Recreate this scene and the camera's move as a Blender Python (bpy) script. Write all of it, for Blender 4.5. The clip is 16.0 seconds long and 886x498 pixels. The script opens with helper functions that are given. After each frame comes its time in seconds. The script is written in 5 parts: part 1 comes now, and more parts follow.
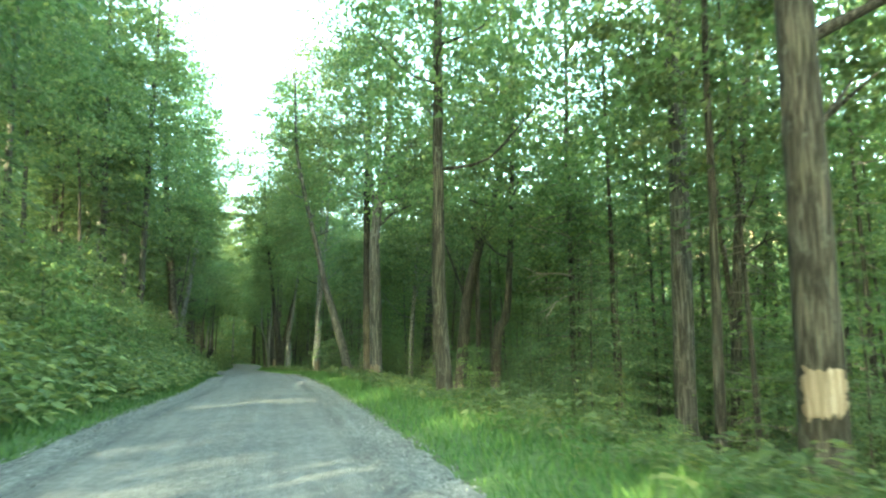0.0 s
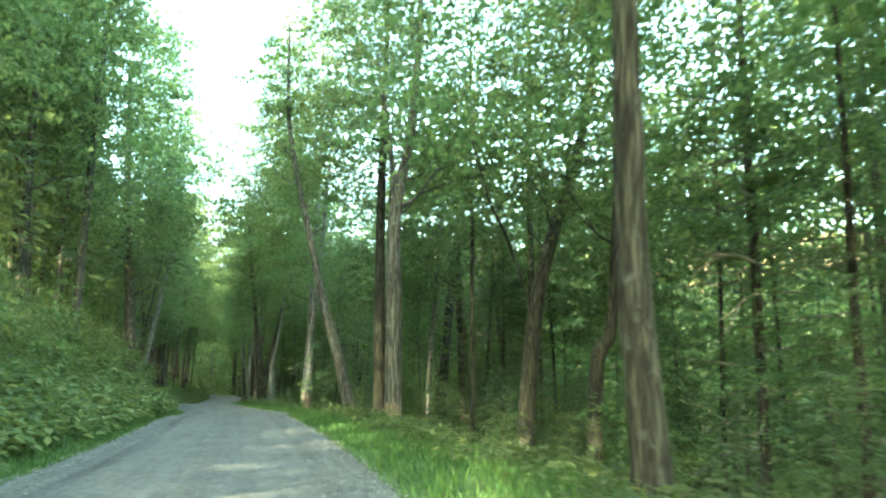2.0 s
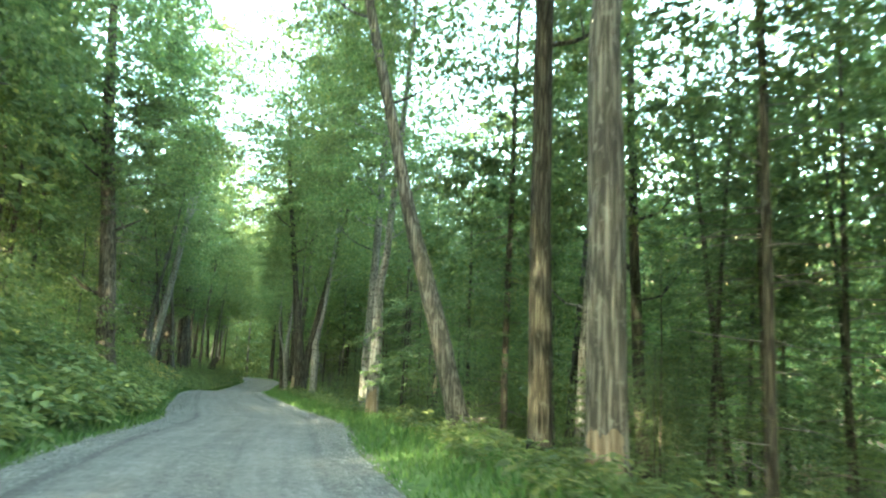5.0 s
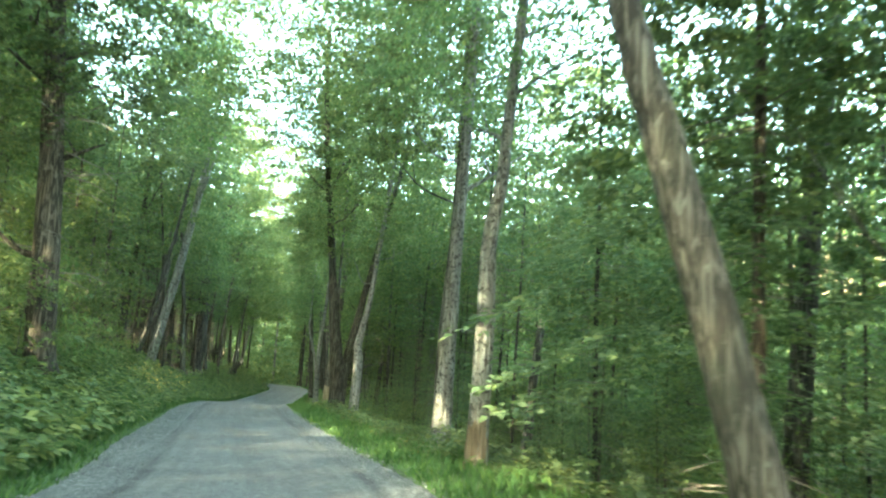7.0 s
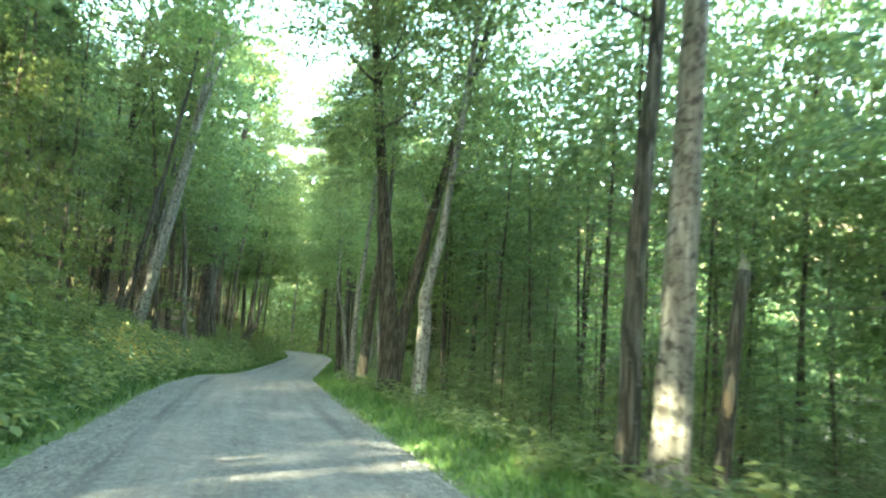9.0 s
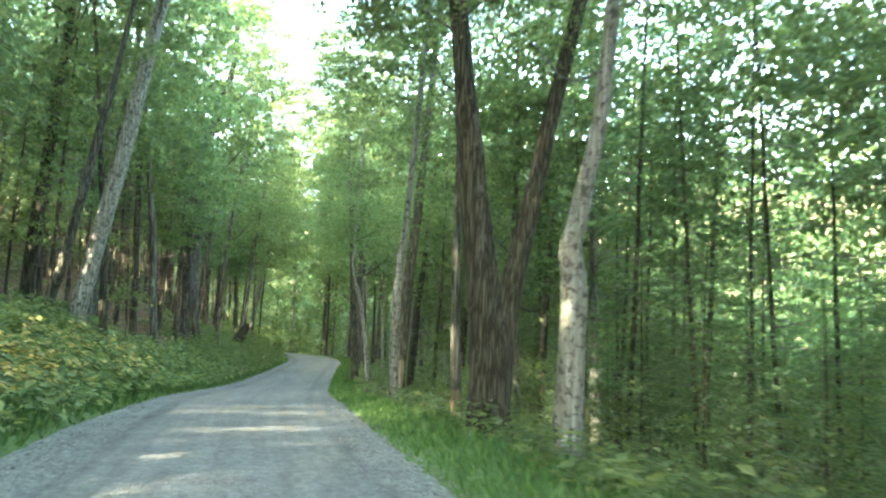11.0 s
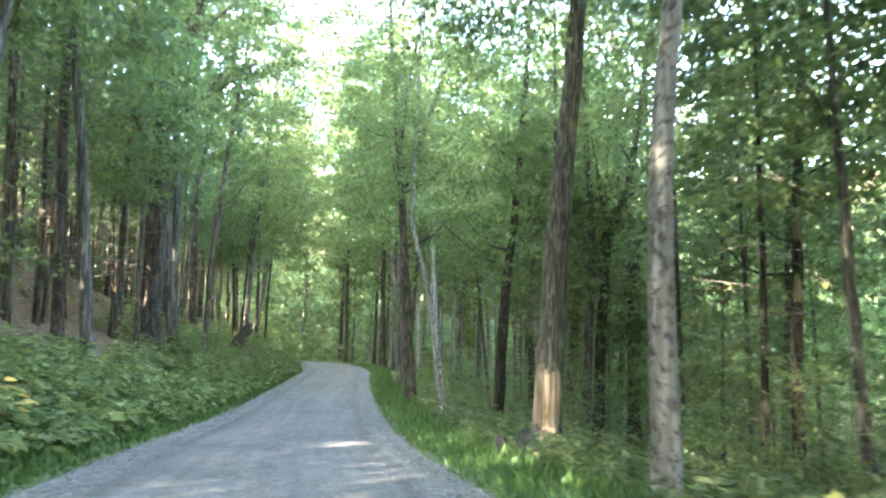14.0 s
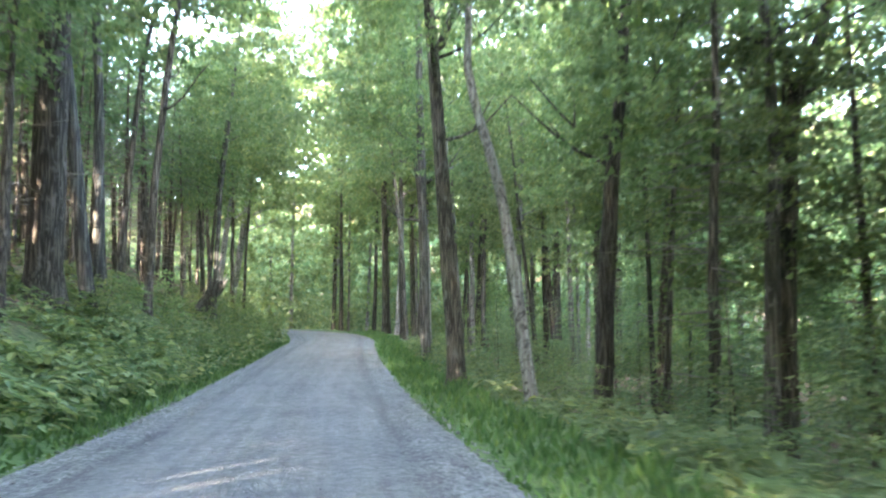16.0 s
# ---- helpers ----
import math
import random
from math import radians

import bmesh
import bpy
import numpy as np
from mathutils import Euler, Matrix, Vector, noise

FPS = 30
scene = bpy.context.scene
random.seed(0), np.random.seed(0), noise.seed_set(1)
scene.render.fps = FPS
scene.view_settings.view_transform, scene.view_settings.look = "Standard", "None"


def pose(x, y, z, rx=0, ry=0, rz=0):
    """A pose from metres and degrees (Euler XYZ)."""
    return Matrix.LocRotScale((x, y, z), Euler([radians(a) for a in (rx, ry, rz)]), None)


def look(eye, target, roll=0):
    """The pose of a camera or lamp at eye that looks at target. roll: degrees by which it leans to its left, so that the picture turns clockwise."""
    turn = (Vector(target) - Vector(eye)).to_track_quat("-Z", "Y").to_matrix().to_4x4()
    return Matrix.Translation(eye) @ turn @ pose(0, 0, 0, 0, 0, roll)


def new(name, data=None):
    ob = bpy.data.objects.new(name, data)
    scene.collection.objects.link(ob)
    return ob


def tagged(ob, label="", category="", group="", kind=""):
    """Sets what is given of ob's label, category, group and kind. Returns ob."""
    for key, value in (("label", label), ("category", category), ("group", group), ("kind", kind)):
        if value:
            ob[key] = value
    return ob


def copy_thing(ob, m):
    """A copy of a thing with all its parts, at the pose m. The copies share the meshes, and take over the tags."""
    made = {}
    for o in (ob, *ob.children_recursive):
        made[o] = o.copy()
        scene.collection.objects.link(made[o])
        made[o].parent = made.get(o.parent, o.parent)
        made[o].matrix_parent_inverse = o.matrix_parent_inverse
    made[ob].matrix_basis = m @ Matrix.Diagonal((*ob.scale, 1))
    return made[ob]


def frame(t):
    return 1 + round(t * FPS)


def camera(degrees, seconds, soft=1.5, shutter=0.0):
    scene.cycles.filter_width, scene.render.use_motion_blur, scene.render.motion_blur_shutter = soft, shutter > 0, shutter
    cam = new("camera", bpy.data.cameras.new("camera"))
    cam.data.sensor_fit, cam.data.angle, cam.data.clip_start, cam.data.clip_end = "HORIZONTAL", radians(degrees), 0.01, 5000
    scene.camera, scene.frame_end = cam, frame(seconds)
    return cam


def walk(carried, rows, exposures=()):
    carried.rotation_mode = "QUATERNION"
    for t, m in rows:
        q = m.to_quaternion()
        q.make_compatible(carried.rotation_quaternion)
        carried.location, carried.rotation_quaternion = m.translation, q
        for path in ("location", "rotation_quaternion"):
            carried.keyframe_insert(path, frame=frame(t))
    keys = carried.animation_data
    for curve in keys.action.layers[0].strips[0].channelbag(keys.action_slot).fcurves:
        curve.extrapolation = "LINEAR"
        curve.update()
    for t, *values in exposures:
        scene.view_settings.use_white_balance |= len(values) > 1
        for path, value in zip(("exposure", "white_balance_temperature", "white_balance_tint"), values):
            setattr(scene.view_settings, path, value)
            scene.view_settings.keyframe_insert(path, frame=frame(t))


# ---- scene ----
cam = camera(57.6, 16.0, 2.1, 0.5)
PATH = [
    (0, (0.000, 0.003, 1.635), (-0.008, 1.985, 1.897), -0.96),
    (0.5, (-0.664, 3.355, 1.656), (-0.645, 5.335, 1.940), -0.84),
    (1, (-1.287, 6.832, 1.691), (-1.293, 8.809, 1.995), -0.28),
    (1.5, (-2.097, 10.140, 1.735), (-2.070, 12.114, 2.056), -0.38),
    (2, (-2.636, 13.448, 1.768), (-2.611, 15.419, 2.109), -0.05),
    (2.5, (-3.275, 16.769, 1.837), (-3.307, 18.738, 2.185), 0.35),
    (3, (-3.906, 20.069, 1.883), (-3.930, 22.040, 2.222), 0.96),
    (3.5, (-4.629, 23.474, 1.941), (-4.684, 25.447, 2.268), 1.68),
    (4, (-5.276, 26.836, 1.988), (-5.349, 28.805, 2.330), 2.18),
    (4.2, (-5.561, 28.203, 1.995), (-5.643, 30.176, 2.317), 1.84),
    (6.3, (-8.992, 43.511, 2.108), (-9.075, 45.485, 2.415), 2.16),
    (6.5, (-9.352, 44.904, 2.122), (-9.450, 46.877, 2.439), 2.57),
    (7, (-10.311, 48.344, 2.119), (-10.465, 50.311, 2.447), 2.91),
    (7.5, (-11.345, 51.690, 2.132), (-11.466, 53.660, 2.451), 3.42),
    (8, (-12.392, 55.030, 2.145), (-12.512, 57.006, 2.423), 3.76),
    (8.5, (-13.369, 58.404, 2.140), (-13.539, 60.375, 2.428), 4.12),
    (9, (-14.513, 61.853, 2.110), (-14.701, 63.828, 2.358), 3.49),
    (11.3, (-19.381, 77.496, 1.987), (-19.558, 79.474, 2.230), 1.54),
    (11.5, (-19.782, 78.692, 1.977), (-19.965, 80.668, 2.226), 1.25),
    (12, (-20.708, 81.612, 1.985), (-20.936, 83.582, 2.250), 1.02),
    (12.5, (-21.578, 84.460, 1.977), (-21.773, 86.433, 2.241), 0.77),
    (13, (-22.562, 87.339, 1.942), (-22.733, 89.318, 2.177), 0.74),
    (13.5, (-23.467, 90.438, 1.911), (-23.676, 92.411, 2.157), 0.94),
    (14, (-24.421, 93.449, 1.792), (-24.606, 95.424, 2.044), 0.67),
    (14.5, (-25.310, 96.633, 1.710), (-25.462, 98.611, 1.957), 0.73),
    (15, (-26.134, 99.796, 1.587), (-26.279, 101.779, 1.802), 0.43),
    (15.5, (-26.867, 103.037, 1.446), (-27.010, 105.020, 1.665), -0.22),
    (16, (-27.660, 106.382, 1.380), (-27.817, 108.368, 1.554), -0.60),
]
walk(cam, [(t, look(eye, target, roll)) for t, eye, target, roll in PATH], [(0, 4.48, 7300, -26), (4, 4.85, 7400, -19), (7, 5.1, 7300, -17), (9, 5.35, 7200, -14), (12.5, 5.7, 6800, 0), (16, 5.92, 6300, 15)])

# ---- light ----
SUN_TRAVEL = Vector((0.55, 0.83, -0.38)).normalized()
world = bpy.data.worlds.new("sky")
scene.world = world
world.use_nodes = True
wn = world.node_tree
sky = wn.nodes.new("ShaderNodeTexSky")
sky.sky_type = "NISHITA"
sky.sun_disc = False
sky.sun_elevation = math.asin(-SUN_TRAVEL.z)
sky.sun_rotation = math.atan2(-SUN_TRAVEL.x, -SUN_TRAVEL.y)
sky.dust_density = 3.0
sky.air_density = 1.0
wn.nodes["Background"].inputs[1].default_value = 0.15
wn.links.new(sky.outputs[0], wn.nodes["Background"].inputs[0])
lamp = bpy.data.lights.new("sun", "SUN")
lamp.energy, lamp.angle, lamp.color = 3.0, radians(0.6), (1.0, 0.89, 0.74)
sun = new("sun", lamp)
sun.matrix_world = Matrix.Translation((0, 0, 60)) @ SUN_TRAVEL.to_track_quat("-Z", "Y").to_matrix().to_4x4()

# ---- the lie of the land ----
CENTRE = [(-400, 95), (-80, 16), (-40, 7.3), (-12, 1.6), (0, -0.84), (10, -2.88), (20, -4.99), (30, -6.99), (40, -9.24), (50, -11.8), (60, -13.6), (70, -17.1),
          (80, -20.42), (90, -23.78), (100, -26.71), (110, -29.36), (120, -31.55), (130, -33.69), (140, -35.71), (150, -37.64), (160, -39.3), (170, -42.4),
          (185, -51), (200, -62), (225, -84), (400, -250)]
# the rise past y 215 is added to close the view
GRADE = [(-400, 0.0), (-12, 0.0), (0, 0.11), (10, 0.3), (20, 0.41), (30, 0.38), (40, 0.44), (50, 0.5), (60, 0.38), (70, 0.27), (80, 0.24), (90, 0.28), (100, 0.22),
         (110, -0.22), (120, -0.48), (130, -0.49), (140, -0.43), (150, -0.24), (160, 0.04), (170, 0.28), (180, 0.42), (215, 0.6), (250, 4), (300, 17), (400, 45)]
YS = np.arange(-400, 400.1, 1.0)


def eased(knots, reach):
    values = np.interp(YS, [a for a, b in knots], [b for a, b in knots])
    kernel = np.hanning(2 * reach + 1)
    return np.convolve(np.pad(values, reach, mode="edge"), kernel / kernel.sum(), mode="valid")


CENTRE_LINE, GRADE_LINE = eased(CENTRE, 6), eased(GRADE, 10)


def centre(y):
    return np.interp(y, YS, CENTRE_LINE)


def slope(y):
    return (centre(np.asarray(y) + 1.0) - centre(np.asarray(y) - 1.0)) / 2.0


def across(x, y):
    """Metres to the right of the road's middle."""
    return (x - centre(y)) / np.sqrt(1 + slope(y) ** 2)


def beside(u, y):
    """The x of a place u metres to the right of the road's middle, at the row y."""
    return centre(y) + u * np.sqrt(1 + slope(y) ** 2)


def bumps(x, y, size, seed=0.0):
    """Smooth uneven noise of about -1 to 1."""
    a, b = x / size, y / size
    return (np.sin(1.7 * a + 0.9 * b + seed) + np.sin(-0.8 * a + 2.1 * b + 1.3 + 2 * seed) + np.sin(2.9 * a - 1.9 * b + 4.1 + seed)
            + 0.6 * np.sin(4.7 * a + 3.3 * b + 0.7 - seed)) / 3.0


# the hillside past 60 m is added to block bright sky gaps
RIGHT = [(0, -0.02), (2.6, 0.0), (4.5, 0.03), (5.8, -0.06), (6.8, -0.45), (8.5, -1.25), (12, -2.0), (20, -2.9), (40, -3.8), (60, -3), (110, 7), (300, 30), (2500, 70)]
LEFT = [(0, -0.02), (2.6, -0.03), (3.15, -0.01), (3.6, 0.14), (5.0, 0.95), (7.5, 2.4), (11, 3.7), (20, 7.4), (40, 17.5), (90, 36), (300, 60), (2500, 90)]


def ground_height(x, y):
    x, y = np.asarray(x, float), np.asarray(y, float)
    u = across(x, y)
    side = np.where(u > 0, np.interp(u, [a for a, b in RIGHT], [b for a, b in RIGHT]), np.interp(-u, [a for a, b in LEFT], [b for a, b in LEFT]))
    rough = np.clip((np.abs(u) - 3.2) / 3.0, 0, 1)
    steep = 1.0 + 0.18 * bumps(x * 0 + 3.0, y, 9.0)
    side = np.where(u < -3.2, side * steep, side)
    return np.interp(y, YS, GRADE_LINE) + side + rough * (0.16 * bumps(x, y, 2.3) + 0.06 * bumps(x, y, 0.8, 2.0)) - np.where(np.abs(u) < 2.55, 0.06, 0)


def land(x, y):
    return float(ground_height(x, y))


# ---- materials ----
def material(name):
    m = bpy.data.materials.new(name)
    m.use_nodes = True
    m.node_tree.nodes.clear()
    return m, m.node_tree.nodes, m.node_tree.links


def node(nodes, kind, **values):
    n = nodes.new(kind)
    for key, value in values.items():
        if key in n.inputs:
            n.inputs[key].default_value = value
    return n


def ramp(nodes, stops):
    n = nodes.new("ShaderNodeValToRGB")
    e = n.color_ramp.elements
    while len(e) < len(stops):
        e.new(0.5)
    for s, (at, c) in zip(e, stops):
        s.position, s.color = at, (*c, 1)
    return n


def mixer(nodes, links, factor, a, b, blend="MIX"):
    n = nodes.new("ShaderNodeMix")
    n.data_type, n.blend_type = "RGBA", blend
    for socket, value in ((n.inputs[0], factor), (n.inputs[6], a), (n.inputs[7], b)):
        if hasattr(value, "is_linked"):
            links.new(value, socket)
        elif isinstance(value, tuple):
            socket.default_value = (*value, 1)
        else:
            socket.default_value = value
    return n.outputs[2]


def stretched(nodes, links, size, source="Object"):
    coords = nodes.new("ShaderNodeTexCoord")
    mapping = nodes.new("ShaderNodeMapping")
    mapping.inputs["Scale"].default_value = size
    links.new(coords.outputs[source], mapping.inputs["Vector"])
    return mapping.outputs[0]


def finish(nodes, links, colour, rough, height=None, bump=0.5, distance=0.02, specular=0.3):
    out, shader = nodes.new("ShaderNodeOutputMaterial"), nodes.new("ShaderNodeBsdfPrincipled")
    if isinstance(colour, tuple):
        shader.inputs["Base Color"].default_value = (*colour, 1)
    else:
        links.new(colour, shader.inputs["Base Color"])
    shader.inputs["Roughness"].default_value = rough
    shader.inputs["Specular IOR Level"].default_value = specular
    if height is not None:
        b = node(nodes, "ShaderNodeBump", Strength=bump, Distance=distance)
        links.new(height, b.inputs["Height"])
        links.new(b.outputs[0], shader.inputs["Normal"])
    links.new(shader.outputs[0], out.inputs[0])
    return shader


def bark_material(name, dark, light, patch, patch_amount, furrow=7.0, moss=0.25, knots=2.2, blotch=(2.2, 2.2, 1.0), deep=0.85):
    """Long upright ridges parted by dark furrows, with lichen patches and moss."""
    m, nodes, links = material(name)
    at = stretched(nodes, links, (furrow, furrow, furrow * 0.055))
    grain = node(nodes, "ShaderNodeTexNoise", Scale=3.0, Detail=6.0, Roughness=0.65, Distortion=0.4)
    links.new(at, grain.inputs["Vector"])
    swerve = nodes.new("ShaderNodeVectorMath")
    swerve.operation = "MULTIPLY_ADD"
    swerve.inputs[1].default_value = (0.55, 0.55, 0.55)
    links.new(grain.outputs["Color"], swerve.inputs[0])
    links.new(at, swerve.inputs[2])
    plates = node(nodes, "ShaderNodeTexVoronoi", Scale=1.9, Randomness=1.0)
    plates.feature = "DISTANCE_TO_EDGE"
    links.new(swerve.outputs[0], plates.inputs["Vector"])
    ridge = ramp(nodes, [(0.0, (0, 0, 0)), (0.09, (0.45, 0.45, 0.45)), (0.3, (1, 1, 1))])
    links.new(plates.outputs["Distance"], ridge.inputs[0])
    relief = mixer(nodes, links, 0.42, ridge.outputs[0], grain.outputs[0])
    base = ramp(nodes, [(0.18, tuple(deep * c for c in dark)), (0.42, dark), (0.78, light)])
    links.new(relief, base.inputs[0])
    spots = node(nodes, "ShaderNodeTexNoise", Scale=knots, Detail=5.0, Roughness=0.65, Distortion=0.6)
    links.new(stretched(nodes, links, blotch), spots.inputs["Vector"])
    edge = ramp(nodes, [(0.5 + 0.2 * (0.5 - patch_amount), (0, 0, 0)), (0.62 + 0.2 * (0.5 - patch_amount), (1, 1, 1))])
    links.new(spots.outputs[0], edge.inputs[0])
    colour = mixer(nodes, links, edge.outputs[0], base.outputs[0], patch)
    green = node(nodes, "ShaderNodeTexNoise", Scale=1.3, Detail=5.0, Roughness=0.7)
    links.new(stretched(nodes, links, (1, 1, 0.5)), green.inputs["Vector"])
    greened = ramp(nodes, [(0.52, (0, 0, 0)), (0.75, (moss, moss, moss))])
    links.new(green.outputs[0], greened.inputs[0])
    colour = mixer(nodes, links, greened.outputs[0], colour, (0.07, 0.09, 0.035))
    one = nodes.new("ShaderNodeObjectInfo")
    shade = node(nodes, "ShaderNodeHueSaturation")
    tone = node(nodes, "ShaderNodeMapRange")
    tone.inputs["To Min"].default_value, tone.inputs["To Max"].default_value = 0.75, 1.25
    links.new(one.outputs["Random"], tone.inputs["Value"])
    links.new(tone.outputs[0], shade.inputs["Value"])
    links.new(colour, shade.inputs["Color"])
    finish(nodes, links, shade.outputs[0], 0.9, relief, 1.0, 0.035, 0.15)
    return m


def leaf_material(name, low, high, clear, gloss=0.45, vary=0.12):
    m, nodes, links = material(name)
    geo, one = nodes.new("ShaderNodeNewGeometry"), nodes.new("ShaderNodeObjectInfo")
    base = ramp(nodes, [(0.0, low), (0.75, high), (1.0, tuple(min(1.0, c * k) for c, k in zip(high, (1.4, 1.2, 1.0))))])
    links.new(geo.outputs["Random Per Island"], base.inputs[0])
    tint = node(nodes, "ShaderNodeHueSaturation", Saturation=1.0)
    for socket, lo, hi in (("Hue", 0.5 - vary * 0.2, 0.5 + vary * 0.12), ("Value", 1 - 2 * vary, 1 + 2 * vary)):
        span = node(nodes, "ShaderNodeMapRange")
        span.inputs["To Min"].default_value, span.inputs["To Max"].default_value = lo, hi
        links.new(one.outputs["Random"], span.inputs["Value"])
        links.new(span.outputs[0], tint.inputs[socket])
    links.new(base.outputs[0], tint.inputs["Color"])
    out, mix = nodes.new("ShaderNodeOutputMaterial"), nodes.new("ShaderNodeMixShader")
    face = node(nodes, "ShaderNodeBsdfPrincipled", Roughness=gloss)
    face.inputs["Specular IOR Level"].default_value = 0.2
    thin = nodes.new("ShaderNodeBsdfTranslucent")
    warm = mixer(nodes, links, 1.0, tint.outputs[0], (1.22, 1.2, 0.9), "MULTIPLY")
    links.new(tint.outputs[0], face.inputs["Base Color"])
    links.new(warm, thin.inputs["Color"])
    mix.inputs[0].default_value = clear
    links.new(face.outputs[0], mix.inputs[1])
    links.new(thin.outputs[0], mix.inputs[2])
    links.new(mix.outputs[0], out.inputs[0])
    return m


def plain_wood(name, dark, light):
    m, nodes, links = material(name)
    grain = node(nodes, "ShaderNodeTexNoise", Scale=4.0, Detail=5.0, Roughness=0.6)
    links.new(stretched(nodes, links, (9, 9, 1.4)), grain.inputs["Vector"])
    base = ramp(nodes, [(0.3, dark), (0.7, light)])
    links.new(grain.outputs[0], base.inputs[0])
    finish(nodes, links, base.outputs[0], 0.85, grain.outputs[0], 0.6, 0.015, 0.2)
    return m


def gravel_material():
    m, nodes, links = material("gravel")
    uv = nodes.new("ShaderNodeUVMap")
    split = nodes.new("ShaderNodeSeparateXYZ")
    links.new(uv.outputs[0], split.inputs[0])
    here = stretched(nodes, links, (1, 1, 1))
    stones = node(nodes, "ShaderNodeTexVoronoi", Scale=26.0, Randomness=1.0)
    links.new(here, stones.inputs["Vector"])
    lumps = node(nodes, "ShaderNodeTexVoronoi", Scale=9.0, Randomness=1.0)
    links.new(here, lumps.inputs["Vector"])
    fine = node(nodes, "ShaderNodeTexNoise", Scale=14.0, Detail=8.0, Roughness=0.8)
    links.new(here, fine.inputs["Vector"])
    broad = node(nodes, "ShaderNodeTexNoise", Scale=0.7, Detail=6.0, Roughness=0.65)
    links.new(here, broad.inputs["Vector"])
    streaks = node(nodes, "ShaderNodeTexNoise", Scale=3.4, Detail=6.0, Roughness=0.65)
    links.new(stretched(nodes, links, (1, 0.045, 1), "UV"), streaks.inputs["Vector"])
    stone = ramp(nodes, [(0.0, (0.039, 0.037, 0.034)), (0.45, (0.125, 0.120, 0.109)), (0.85, (0.215, 0.206, 0.187)), (1.0, (0.344, 0.331, 0.310))])
    links.new(stones.outputs["Color"], stone.inputs[0])
    dust = ramp(nodes, [(0.32, (0.095, 0.090, 0.083)), (0.5, (0.153, 0.146, 0.133)), (0.68, (0.202, 0.193, 0.176))])
    links.new(fine.outputs[0], dust.inputs[0])

    def lanes(points, ends):
        curve = nodes.new("ShaderNodeFloatCurve")
        shape = curve.mapping.curves[0]
        for x, y in points:
            shape.points.new(x, y)
        shape.points[0].location, shape.points[-1].location = (0, ends), (1, ends)
        links.new(wavy.outputs[0], curve.inputs["Value"])
        return curve.outputs[0]

    lane = nodes.new("ShaderNodeMath")
    lane.operation = "MULTIPLY_ADD"
    lane.inputs[1].default_value, lane.inputs[2].default_value = 1 / 6.0, 0.48
    links.new(split.outputs[0], lane.inputs[0])
    wavy = nodes.new("ShaderNodeMath")
    wavy.operation = "MULTIPLY_ADD"
    wavy.inputs[1].default_value = 0.04
    links.new(broad.outputs[0], wavy.inputs[0])
    links.new(lane.outputs[0], wavy.inputs[2])
    # packed fine dust in the wheel tracks, loose stones between and beside them
    packed = lanes(((0.14, 0.1), (0.2, 0.35), (0.27, 0.85), (0.37, 0.8), (0.46, 0.45), (0.54, 0.45), (0.63, 0.85), (0.73, 0.8), (0.8, 0.35), (0.87, 0.1)), 0.05)
    colour = mixer(nodes, links, packed, stone.outputs[0], dust.outputs[0])
    # shade of the grooves at the outer side of the tracks, painted darker
    groove_shade = lanes(((0.155, 0.0), (0.175, 1.0), (0.195, 1.0), (0.225, 0.15), (0.26, 0.0), (0.46, 0.0), (0.5, 0.4), (0.54, 0.0), (0.77, 0.0), (0.815, 0.9), (0.85, 0.0)), 0.0)
    patchy = nodes.new("ShaderNodeMath")
    patchy.operation = "MULTIPLY"
    patchy.use_clamp = True
    links.new(groove_shade, patchy.inputs[0])
    along = ramp(nodes, [(0.42, (0.0, 0.0, 0.0)), (0.62, (0.7, 0.7, 0.7))])
    links.new(streaks.outputs[0], along.inputs[0])
    links.new(along.outputs[0], patchy.inputs[1])
    colour = mixer(nodes, links, patchy.outputs[0], colour, (0.05, 0.048, 0.045))
    worn = ramp(nodes, [(0.3, (0.8, 0.8, 0.8)), (0.7, (1.2, 1.2, 1.2))])
    links.new(streaks.outputs[0], worn.inputs[0])
    colour = mixer(nodes, links, 1.0, colour, worn.outputs[0], "MULTIPLY")
    patches = ramp(nodes, [(0.3, (0.8, 0.8, 0.81)), (0.7, (1.16, 1.155, 1.14))])
    links.new(broad.outputs[0], patches.inputs[0])
    colour = mixer(nodes, links, 1.0, colour, patches.outputs[0], "MULTIPLY")
    speck = ramp(nodes, [(0.0, (0.7, 0.7, 0.7)), (0.5, (1, 1, 1)), (1.0, (1.3, 1.3, 1.3))])
    links.new(lumps.outputs["Color"], speck.inputs[0])
    colour = mixer(nodes, links, 0.7, colour, speck.outputs[0], "MULTIPLY")
    height = mixer(nodes, links, 0.4, stones.outputs["Distance"], fine.outputs[0])
    finish(nodes, links, colour, 0.92, height, 1.0, 0.035, 0.2)
    return m


